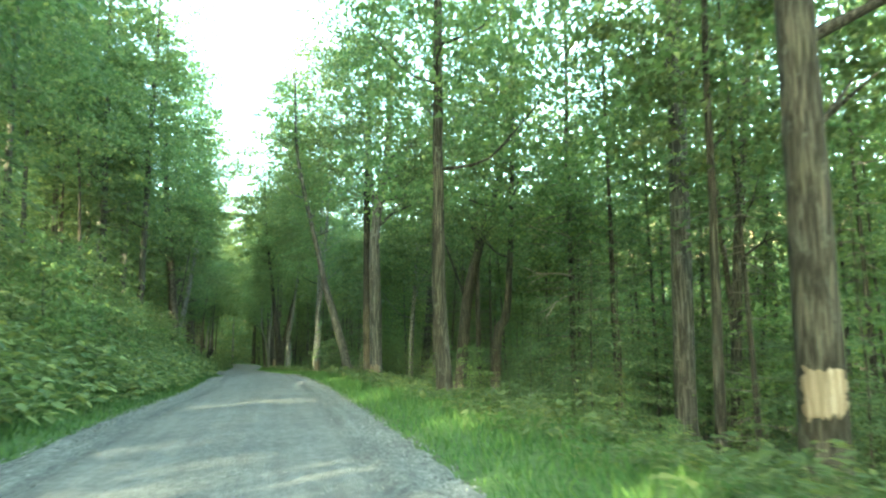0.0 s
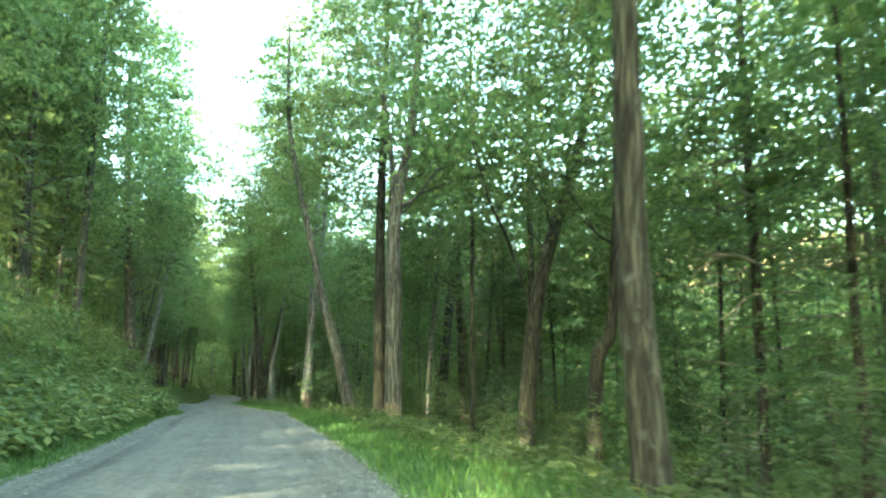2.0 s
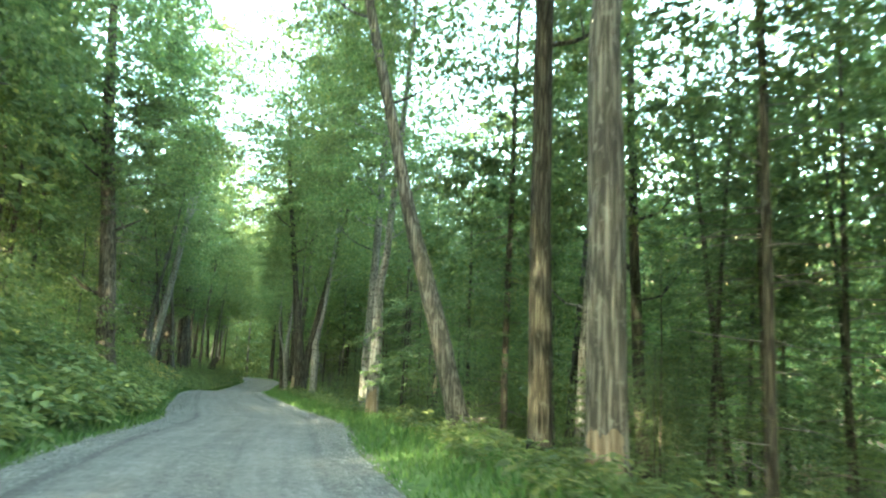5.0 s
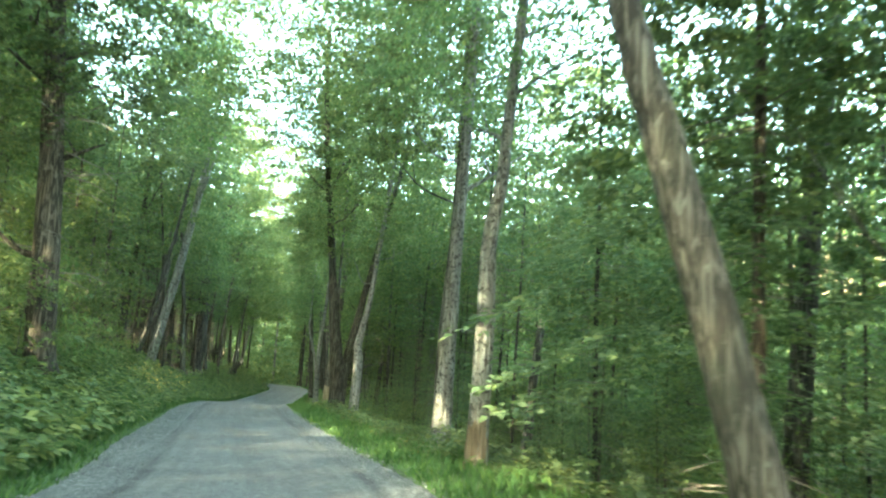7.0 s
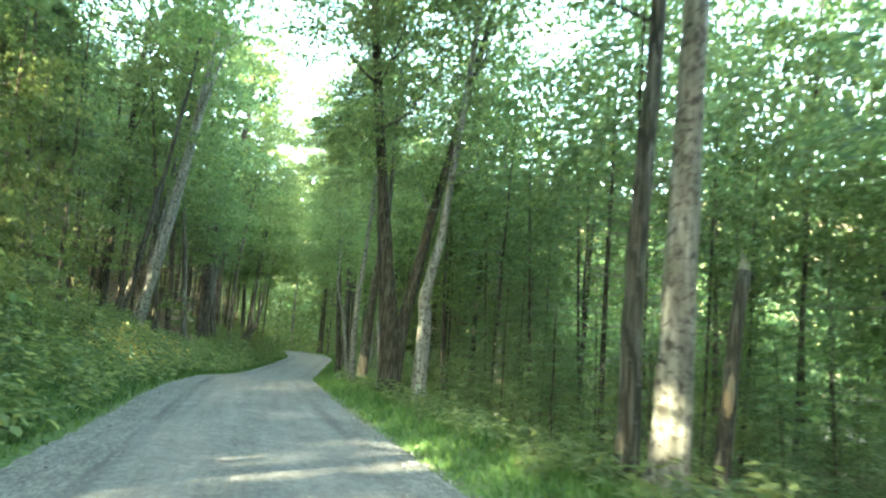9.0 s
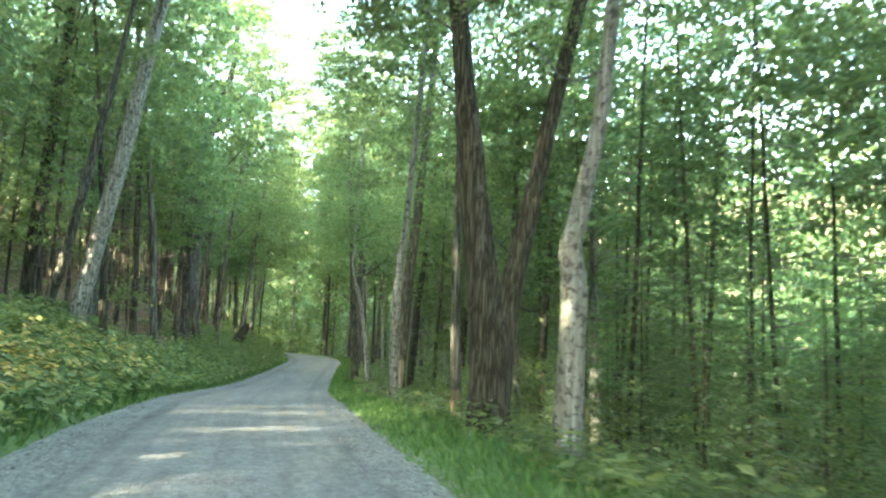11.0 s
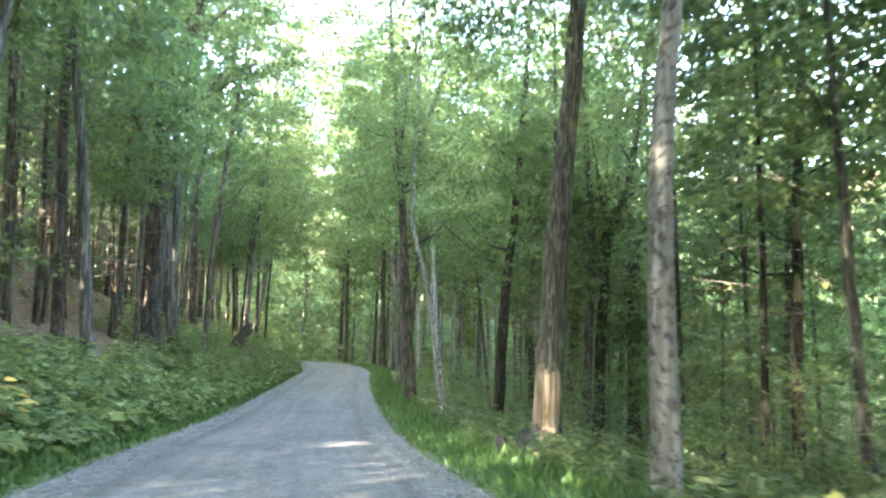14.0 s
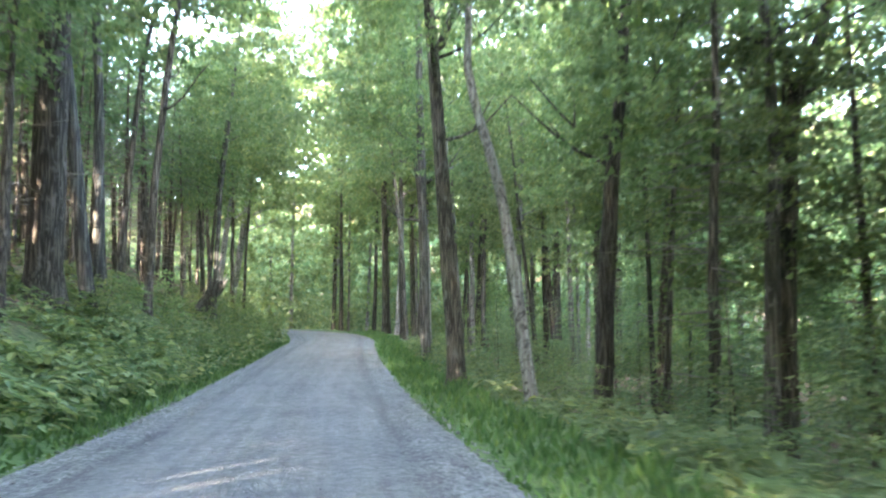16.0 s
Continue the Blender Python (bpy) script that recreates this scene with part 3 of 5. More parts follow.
# ---- ground, road ----
def ground():
    ys = np.concatenate([[-1800, -900, -400, -200, -120, -80, -55, -40, -30, -22, -16], np.arange(-12, 175, 0.9), np.arange(176, 260, 4), [280, 320, 400, 600, 1000, 1800]])
    us = np.concatenate([[-1800, -900, -400, -200, -120, -80, -60, -48, -40, -34, -29, -25, -22, -19.5, -17], np.arange(-15, -2.6, 0.5), [-2.6, -2.55, -2.5, -1.2, 0, 1.2, 2.5, 2.55],
                         np.arange(2.6, 15, 0.5), [17, 19.5, 22, 25, 29, 34, 40, 48, 60, 80, 120, 200, 400, 900, 1800]])
    Y, U = np.meshgrid(ys, us, indexing="ij")
    X = np.where(np.abs(Y) <= 400, beside(U, np.clip(Y, -400, 400)), centre(np.clip(Y, -400, 400)) + U)
    Z = ground_height(X, np.clip(Y, -400, 400))
    n, k = X.shape
    i = np.arange((n - 1) * k).reshape(n - 1, k)[:, :-1].ravel()
    faces = np.stack([i, i + 1, i + k + 1, i + k], 1)
    me = mesh_from("ground", np.stack([X, Y, Z], -1).reshape(-1, 3), faces, FLOOR, True)
    lane = me.uv_layers.new(name="lane")
    lane.data.foreach_set("uv", np.stack([np.abs(U), Y], -1).reshape(-1, 2)[faces.ravel()].astype(np.float32).ravel())
    ob = new("ground", me)
    tagged(ob, "woodland floor of brown leaf litter and dark soil", "ground", kind="structure")


def wider(y):
    """Metres by which the road is widened on its bank side to fit the camera's view."""
    return 0.36 * np.exp(-((np.asarray(y) - 79) / 17.0) ** 4)


def road():
    ys = np.arange(-60, 230, 0.3)
    us = np.concatenate([np.arange(-2.75, -1.49, 0.09), np.arange(-1.3, 1.2, 0.4), np.arange(1.42, 2.76, 0.095)])
    Y, U = np.meshgrid(ys, us, indexing="ij")
    edge = np.abs(U) / 2.75
    U = np.where(U < 0, 1.075 + wider(Y) / 2.75, 1.075) * U + edge ** 4 * (0.13 * bumps(Y * 0 + np.sign(U) * 7, Y, 1.1) + 0.08 * bumps(U, Y, 0.35, 1.0))
    X = beside(U, Y)
    rim = np.abs(U) - np.where(U < 0, wider(Y), 0)
    ruts = -0.012 * (np.exp(-((np.abs(U + 0.05) - 0.85) / 0.3) ** 2)) + 0.004 * bumps(X * 2.0, Y * 0.25, 0.9) + 0.008 * bumps(X, Y * 0.5, 1.7)
    loose = np.clip(np.abs(U) - 1.75, 0, 1)
    for mid, deep in ((-1.88, 0.05), (1.85, 0.035)):
        swing = mid + 0.1 * bumps(Y * 0, Y, 4.0, mid)
        worn = np.clip(0.55 + 0.6 * bumps(Y * 0, Y, 3.0, 2 * mid), 0.1, 1)
        ruts -= deep * worn * np.exp(-((U - swing) / 0.11) ** 2)
        ruts += 0.045 * worn * np.exp(-((U - swing - math.copysign(0.26, mid)) / 0.17) ** 2)
    ruts += loose * 0.025 * bumps(X * 2.0, Y, 0.6, 5.0)
    Z = np.interp(Y, YS, GRADE_LINE) + 0.045 * (1 - (U / 2.95) ** 2) + ruts + 0.015 - 0.12 * np.clip(rim - 2.74, 0, 1) / 0.2
    n, k = X.shape
    i = np.arange((n - 1) * k).reshape(n - 1, k)[:, :-1].ravel()
    faces = np.stack([i, i + 1, i + k + 1, i + k], 1)
    me = mesh_from("road", np.stack([X, Y, Z], -1).reshape(-1, 3), faces, GRAVEL, True)
    uv = me.uv_layers.new(name="lane")
    flat = np.stack([U, Y], -1).reshape(-1, 2)[faces.ravel()]
    uv.data.foreach_set("uv", flat.astype(np.float32).ravel())
    tagged(new("road", me), "narrow grey gravel road with packed wheel tracks", "road", kind="structure")


def pebbles():
    rng = np.random.default_rng(3)
    n = 8500
    y = rng.uniform(2, 125, n)
    u = np.where(rng.random(n) < 0.5, -1, 1) * (2.92 - np.abs(rng.normal(0, 0.4, n)))
    inner = rng.random(n) < 0.2
    u = np.where(inner, rng.uniform(-2, 2, n), u)
    x = beside(u, y)
    s = rng.uniform(0.008, 0.026, n) * np.where(inner, 0.6, np.where(rng.random(n) < 0.06, 1.7, 1))
    z = np.interp(y, YS, GRADE_LINE) + 0.045 * (1 - (u / 2.95) ** 2) + 0.012 + s * 0.3
    shape = np.array([(1, 0, 0), (-1, 0, 0), (0, 1, 0), (0, -1, 0), (0, 0, 0.8), (0, 0, -0.8)], float)
    tris = np.array([(0, 2, 4), (2, 1, 4), (1, 3, 4), (3, 0, 4), (2, 0, 5), (1, 2, 5), (3, 1, 5), (0, 3, 5)])
    v = np.stack([x, y, z], 1)[:, None] + shape[None] * s[:, None, None] * rng.uniform(0.6, 1.4, (n, 6, 1))
    f = (np.arange(n)[:, None, None] * 6 + tris[None]).reshape(-1, 3)
    ob = new("loose_stones", mesh_from("loose_stones", v.reshape(-1, 3), f, STONE))
    tagged(ob, "loose grey gravel stones along the road edges", "gravel", kind="stuff")


def stone_material():
    m, nodes, links = material("loose_stone")
    geo = nodes.new("ShaderNodeNewGeometry")
    base = ramp(nodes, [(0, (0.08, 0.077, 0.07)), (0.6, (0.2, 0.192, 0.176)), (1, (0.27, 0.26, 0.24))])
    links.new(geo.outputs["Random Per Island"], base.inputs[0])
    finish(nodes, links, base.outputs[0], 0.85)
    return m


STONE = stone_material()
ground()
road()
pebbles()


def grass():
    rng = np.random.default_rng(11)
    for name, lo, hi, count, label in (("grass", 2.6, 6.3, 68000, "bright green grass verge below the road"), ("grass", -4.3, -2.65, 42000, "green grass strip at the foot of the bank")):
        y = rng.uniform(0, 1, count) ** 1.15 * 172 + 1
        u = rng.uniform(lo, hi, count) + 0.22 * bumps(y * 0, y, 1.3)
        keep = (u < np.interp(y, [0, 20, 45, 80, 110], [5.3, 6.1, 6.1, 4.9, 4.4]) + 0.3 * bumps(u, y, 1.6)) & (rng.random(count) < np.clip(0.75 + 0.5 * bumps(u * 3, y, 1.2), 0.15, 1)) & (np.abs(u) > 2.68 + np.where(u < 0, wider(y), 0) + rng.uniform(0, 0.35, count))
        y, u = y[keep], u[keep]
        n = len(y)
        x = beside(u, y)
        z = ground_height(x, y)
        tall = rng.uniform(0.08, 0.24, n) * (0.7 + 0.9 * np.clip((np.abs(u) - 2.5) / 1.5, 0, 1))
        at = np.stack([x, y, z - 0.02], 1)
        axis = np.stack([rng.normal(0, 0.45, n), rng.normal(0, 0.45, n), np.ones(n)], 1)
        normal = np.stack([rng.normal(0, 1, n), rng.normal(0, 1, n), np.zeros(n)], 1)
        wide = (0.016 + 0.0003 * y) * rng.uniform(0.7, 1.5, n)
        v, f = leaf_arrays(at, axis, normal, tall, wide)
        tagged(new(name, mesh_from(name, v, f, GRASS)), label, "grass", kind="stuff")


def herbs(name, seed, count, ulo, uhi, ylo, yhi, height, size, mat, label, bias=1.0, category="undergrowth", lobes=True):
    """Low plants: whorls of leaves on short stalks."""
    rng = np.random.default_rng(seed)
    y = ylo + (yhi - ylo) * rng.uniform(0, 1, count) ** bias
    u = rng.uniform(ulo, uhi, count)
    keep = rng.random(count) < np.clip(0.7 + 0.6 * bumps(u * 2, y, 2.0, seed), 0.1, 1)
    keep &= (u > -6.9 + 0.6 * bumps(u, y, 1.5)) | (np.abs(y - 119.5) > 7.5)
    y, u = y[keep], u[keep]
    x = beside(u, y)
    z = ground_height(x, y)
    n = len(x)
    tall = height * rng.uniform(0.3, 1.15, n) * (0.8 + 0.55 * bumps(x, y, 0.9, 3.0))
    per = 9
    ang = rng.uniform(0, 6.283, (n, per))
    level = rng.uniform(0.35, 1.0, (n, per))
    d = rng.uniform(0.02, 0.13, (n, per)) * (size / 0.13)
    at = np.stack([x[:, None] + d * np.cos(ang), y[:, None] + d * np.sin(ang), z[:, None] + tall[:, None] * level], -1).reshape(-1, 3)
    axis = np.stack([np.cos(ang), np.sin(ang), rng.uniform(-0.55, 0.25, (n, per))], -1).reshape(-1, 3)
    normal = np.array([0, 0, 1.0]) + rng.normal(0, 0.3, (n * per, 3))
    length = size * rng.uniform(0.6, 1.4, n * per)
    v, f = leaf_arrays(at, axis, normal, length, length * rng.uniform(0.45, 0.7, n * per), lobes)
    tagged(new(name, mesh_from(name, v, f, mat)), label, category, kind="stuff")


grass()
herbs("undergrowth", 21, 5200, -8.8, -3.4, 2, 62, 0.95, 0.27, HERB, "dense leafy green undergrowth covering the bank")
herbs("undergrowth", 22, 6600, -8.6, -3.5, 58, 132, 0.62, 0.235, HERB, "low green broad-leaved plants covering the bank")
herbs("undergrowth", 23, 2400, -10.0, -3.2, 128, 180, 0.7, 0.26, HERB, "green leafy plants on the distant bank", lobes=False)
herbs("undergrowth", 24, 480, -6.5, -4.2, 87, 108, 0.62, 0.2, HERB_SUNLIT, "leaves painted yellow as if sunlit among the plants on the bank")
# beds 25 and 26: darker leaf materials put shade into the colour
herbs("undergrowth", 25, 3200, 4.2, 10.5, 2, 140, 0.55, 0.18, LEAF, "scattered plants below the verge, leaf colour darkened for shade")
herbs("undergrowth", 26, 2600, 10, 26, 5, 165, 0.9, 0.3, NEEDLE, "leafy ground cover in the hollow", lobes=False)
herbs("undergrowth", 28, 2200, 4.3, 10, 3, 60, 0.5, 0.19, LEAF, "dark green plants under the trees below the verge", lobes=False)
herbs("undergrowth", 29, 3400, 4.3, 9.5, 68, 155, 0.6, 0.2, LEAF, "leafy dark green plants beyond the grass", lobes=False)
herbs("undergrowth", 30, 2300, 5.7, 11, 2, 74, 0.6, 0.2, LEAF, "leafy dark green plants under the roadside trees", lobes=False)
herbs("undergrowth", 27, 1000, -18, -8.5, 60, 170, 0.6, 0.26, HERB, "thin plants between the trees on the slope", lobes=False)

# ---- trees along the road ----
ROADSIDE = "trees along the road verge"
UPSLOPE = "trees on the bank above the road"
tree("deciduous_tree", [(5.62, 12.5, 0), (5.72, 12.5, 7.3), (5.6, 12.7, 17)], 0.78, BARK_DARK, "thick dark-barked tree beside the grass verge", "tree", ROADSIDE, 101, [(CROWNS[0], 11.0, 0.9)], sun_patches=[(1.55, 2.4, -105, 78), (0.2, 0.75, -105, 70)])
tree("deciduous_tree", [(7.25, 25.2, 0), (7.5, 25.2, 13), (7.6, 25.2, 19)], 0.7, BARK_GREY, "tall straight grey-barked tree below the verge", "tree", ROADSIDE, 102, [(CROWNS[1], 11.0, 0.9)], (9, 15, 5, 3))
tree("deciduous_tree", [(9.9, 28.7, 0), (10.4, 28.7, 5), (11.4, 28.7, 14), (11.8, 28.7, 18)], 0.42, BARK_DARK, "slender dark tree leaning a little", "tree", ROADSIDE, 103, [(MID_CROWNS[2], 9.0, 0.8)])
tree("deciduous_tree", [(-0.12, 23.0, 0), (-0.24, 23.0, 4.2), (-0.2, 23.0, 8.1), (0.0, 23.0, 18)], 0.46, BARK_DARK, "straight rough-barked tree at the verge", "tree", ROADSIDE, 104, [(CROWNS[3], 8.5, 0.9)], (7.0, 14, 6, 3.2))
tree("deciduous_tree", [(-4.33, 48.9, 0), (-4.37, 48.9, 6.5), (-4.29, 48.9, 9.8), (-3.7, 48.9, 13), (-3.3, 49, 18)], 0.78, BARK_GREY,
     "large grey tree with a painted sunlit foot at the verge", "tree", ROADSIDE, 105, [(CROWNS[0], 12.5, 0.85)], (10, 15, 4, 3.4), forks=[([(-4.29, 48.9, 9.6), (-4.5, 48.9, 12), (-5.2, 48.7, 17)], 0.34)], sun_patches=[(0.1, 1.3, -108, 80)])
tree("deciduous_tree", [(-5.23, 52.8, 0), (-5.26, 52.8, 7.3), (-5.12, 52.8, 15.3), (-5.0, 52.8, 19)], 0.58, BARK_DARK, "straight dark tree with knotted bark", "tree", ROADSIDE, 106, [(CROWNS[1], 12.5, 0.8)], (9, 15, 4, 3))
tree("deciduous_tree", [(-3.0, 63.3, 0), (-2.7, 63.3, 5.4), (-1.8, 63.3, 16)], 0.4, BARK_PALE, "pale slender tree behind the verge", "tree", ROADSIDE, 107, [(MID_CROWNS[2], 10, 0.8)])
tree("deciduous_tree", [(-7.0, 58.3, 0), (-7.26, 58.3, 1.0), (-7.94, 58.3, 3.6), (-8.47, 58.3, 5.4), (-8.86, 58.3, 6.7), (-9.3, 58.3, 8.7), (-10.5, 58.3, 14.2), (-11, 58.3, 17.5)], 0.7, BARK_GREY,
     "rough grey trunk leaning over towards the road", "tree", ROADSIDE, 108, [(CROWNS[3], 11, 0.8)], (10, 15, 4, 2.6))
tree("deciduous_tree", [(0.47, 42.4, 0), (1.05, 42.4, 4.45), (1.8, 42.4, 7.5), (2.9, 42.45, 11.15), (3.6, 42.5, 16)], 0.64, BARK_DARK,
     "dark forked tree leaning away from the road", "tree", ROADSIDE, 109, [(CROWNS[0], 9, 0.9)], (7, 13, 5, 3), forks=[([(1.0, 42.4, 4.4), (0.03, 42.37, 7.3), (-0.64, 42.35, 8.7), (-1.2, 42.3, 11)], 0.14)])
tree("deciduous_tree", [(-2.29, 71.97, 0), (-1.44, 72.04, 7.2), (-0.52, 72.1, 14.3), (-0.2, 72.1, 19)], 0.74, BARK_GREY, "thick grey tree standing in the hollow", "tree", ROADSIDE, 110, [(MID_CROWNS[1], 10, 0.9)], (9, 15, 4, 3))
tree("deciduous_tree", [(-0.6, 63.3, 0), (-0.9, 63.3, 5), (-1.1, 63.3, 16)], 0.5, BARK_DARK, "dark tree in the hollow below the road", "tree", ROADSIDE, 111, [(MID_CROWNS[2], 9, 0.9)])
tree("deciduous_tree", [(-12.41, 76.82, 0), (-12.36, 76.82, 3.55), (-12.09, 76.85, 9.0), (-11.9, 76.9, 18)], 0.44, BARK_GREY, "grey tree with bare patches beside its twin", "tree", ROADSIDE, 112, [(CROWNS[3], 9.5, 0.85)], (8.5, 14, 4, 3))
tree("deciduous_tree", [(-12.16, 74.5, 0), (-12.05, 74.5, 3.36), (-11.87, 74.5, 7.95), (-11.5, 74.5, 18)], 0.62, BARK_PALE, "pale grey tree with dark knots at the verge", "tree", ROADSIDE, 113, [(CROWNS[0], 9.5, 0.9)], (8, 14, 5, 3.2))
tree("deciduous_tree", [(-10.8, 66.79, 0), (-10.69, 66.8, 3.45), (-10.68, 66.8, 5.57), (-10.36, 66.82, 7.64), (-9.7, 66.9, 17)], 0.5, BARK_PALE, "mottled grey tree with a painted sunlit foot", "tree", ROADSIDE, 114, [(CROWNS[1], 8.5, 0.9)], (7.5, 14, 5, 3.4), sun_patches=[(0.1, 0.95, -105, 95)])
tree("deciduous_tree", [(-15.35, 108.9, 0), (-15.6, 108.9, 10), (-15.7, 108.9, 19)], 0.4, BARK_PALE, "pale slender tree deep in the wood", "tree", ROADSIDE, 115, [(FAR_CROWNS[0], 11, 0.8)])
tree("deciduous_tree", [(-19.2, 92.8, 0), (-19.24, 92.8, 1.64), (-19.4, 92.8, 3.2), (-19.62, 92.8, 5.0), (-19.87, 92.8, 7.0), (-20.02, 92.8, 8.4), (-20.9, 92.7, 17)], 0.92, BARK_DARK,
     "massive dark tree parted low into two trunks", "tree", ROADSIDE, 116, [(CROWNS[2], 10, 1.0)], (9, 14, 4, 3.2),
     forks=[([(-19.1, 92.9, 0.5), (-19.0, 92.95, 2.0), (-18.84, 93.0, 3.1), (-18.56, 93.0, 4.3), (-18.2, 93.0, 6.1), (-17.7, 93.0, 8.4), (-16.0, 93.2, 16)], 0.66)], sides=26)
tree("deciduous_tree", [(-17.82, 90.1, 0), (-17.71, 90.11, 3.0), (-17.73, 90.11, 3.95), (-17.52, 90.13, 5.0), (-17.16, 90.16, 7.1), (-16.2, 90.3, 16)], 0.52, BARK_PALE, "pale crooked tree in front of the forked trunk", "tree", ROADSIDE, 117, [(CROWNS[3], 8, 0.85)], (6.5, 13, 5, 3), sides=26)
tree("deciduous_tree", [(-20.08, 96.4, 0), (-20.24, 96.39, 3.9), (-20.3, 96.38, 7.4), (-20.2, 96.4, 16)], 0.28, BARK_GREY, "slim mossy tree beside the grass", "tree", ROADSIDE, 118, [(CROWNS[0], 9, 0.7)], (8, 13, 4, 2.4), sun_patches=[(0.15, 0.8, -105, 95)])
tree("deciduous_tree", [(-22.74, 103.0, 0), (-22.69, 103.0, 3.85), (-22.38, 103.04, 7.55), (-21.7, 103.1, 18)], 0.34, BARK_PALE, "pale birch-like tree with dark scars", "tree", ROADSIDE, 119, [(CROWNS[1], 9.5, 0.8)], (9, 14, 4, 2.6), sides=26)
tree("deciduous_tree", [(-23.82, 111.5, 0), (-23.55, 111.52, 4.0), (-23.18, 111.55, 8.4), (-22.5, 111.6, 18)], 0.64, BARK_BROWN, "stout brown-grey tree at the edge of the slope", "tree", ROADSIDE, 120, [(CROWNS[2], 9.5, 0.9)], (9, 15, 4, 3), sun_patches=[(0.55, 1.9, -105, 96)])
tree("deciduous_tree", [(-29.05, 129.0, 0), (-29.28, 129, 3.2), (-29.48, 129, 6.45), (-29.66, 129, 9.8), (-29.96, 129, 13.4), (-30.3, 129, 17)], 0.5, BARK_DARK,
     "dark tree with spreading roots and a forked top", "tree", ROADSIDE, 121, [(CROWNS[3], 13, 0.9)], (7, 16, 8, 3.4), forks=[([(-29.66, 129, 9.2), (-29.32, 129.0, 9.5), (-28.67, 129, 11.7), (-27.77, 129, 14.6), (-26.6, 129, 17.5)], 0.3), ([(-29.75, 129, 10.9), (-29.71, 129, 11.5), (-29.32, 129, 14.9), (-28.6, 129, 18)], 0.24)], flare=0.9)
tree("deciduous_tree", [(-27.12, 123.5, 0), (-27.41, 123.5, 1.45), (-27.83, 123.45, 4.2), (-28.35, 123.4, 6.4), (-28.39, 123.4, 8.0), (-28.2, 123.4, 15)], 0.29, BARK_PALE, "slim pale tree bending towards the road", "tree", ROADSIDE, 122, [(CROWNS[0], 8.5, 0.75)], (8, 13, 4, 2.4))
tree("deciduous_tree", [(-31.1, 140.5, 0), (-31.27, 140.5, 9), (-31.4, 140.5, 17)], 0.44, BARK_GREY, "grey tree by the verge with a split foot", "tree", ROADSIDE, 123, [(MID_CROWNS[1], 8, 0.9)], (6, 13, 5, 3))
tree("deciduous_tree", [(-25.28, 127.5, 0), (-24.96, 127.5, 3.8), (-24.55, 127.55, 7.5), (-23.9, 127.6, 16)], 0.5, BARK_DARK, "dark slender tree on the slope", "tree", ROADSIDE, 124, [(CROWNS[2], 8.5, 0.8)])
tree("conifer_tree", [(-21.6, 139.6, 0), (-21.03, 139.6, 5), (-20.5, 139.65, 13), (-20.3, 139.7, 18)], 0.56, BARK_PINE, "dark conifer with long bare dead branches", "tree", ROADSIDE, 125, [(FINE_BOUGHS[0], 0.0, 1.0), (DEAD_TWIGS[1], 0.5, 1.3)], ())
tree("conifer_tree", [(-18.3, 144.5, 0), (-17.65, 144.5, 10), (-17.4, 144.5, 18)], 0.4, BARK_PINE, "dark conifer with arching dead branches", "tree", ROADSIDE, 128, [(FINE_BOUGHS[1], 0.0, 1.0), (DEAD_TWIGS[2], 0.5, 1.3)], ())
tree("conifer_tree", [(-0.85, 50.5, 0), (-0.83, 50.5, 10), (-0.8, 50.5, 16)], 0.24, BARK_DARK, "thin dark conifer with spiky dead twigs", "tree", ROADSIDE, 129, [(BOUGHS[2], 5.5, 0.9), (DEAD_TWIGS[0], 0, 1.0)], ())
tree("conifer_tree", [(1.88, 50.4, 0), (1.96, 50.4, 13), (2.0, 50.4, 18)], 0.34, BARK_DARK, "dark conifer standing among thin stems", "tree", ROADSIDE, 130, [(BOUGHS[0], 5.5, 0.95), (DEAD_TWIGS[1], 0, 1.0)], ())
tree("conifer_tree", [(-5.67, 63.6, 0), (-5.43, 63.6, 10), (-5.3, 63.6, 18)], 0.26, BARK_PINE, "dark conifer with spreading soft green boughs", "tree", ROADSIDE, 140, [(FINE_BOUGHS[1], -2.0, 1.2), (DEAD_TWIGS[2], 0, 0.9)], ())
tree("deciduous_tree", [(-18.9, 133.4, 0), (-18.8, 133.4, 5), (-18.7, 133.5, 7.0), (-19.4, 133.5, 10), (-19.6, 133.5, 16)], 0.72, BARK_DARK,
     "dark tree forked high above the hollow", "tree", ROADSIDE, 126, [(MID_CROWNS[0], 9, 0.9)], (8, 13, 3, 3), forks=[([(-18.75, 133.5, 6.5), (-17.9, 133.5, 9), (-17.0, 133.5, 13)], 0.32)])
tree("deciduous_tree", [(-17.35, 115.2, 0), (-17.1, 115.2, 5), (-16.7, 115.2, 11), (-16.5, 115.2, 17)], 0.34, BARK_DARK, "dark tree with orange sun patches painted on its stem", "tree", ROADSIDE, 127, [(CROWNS[1], 8.5, 0.8)], sun_patches=[(7.2, 8.0, -100, 80), (5.6, 6.2, -100, 60), (2.2, 3.4, -80, 60)])
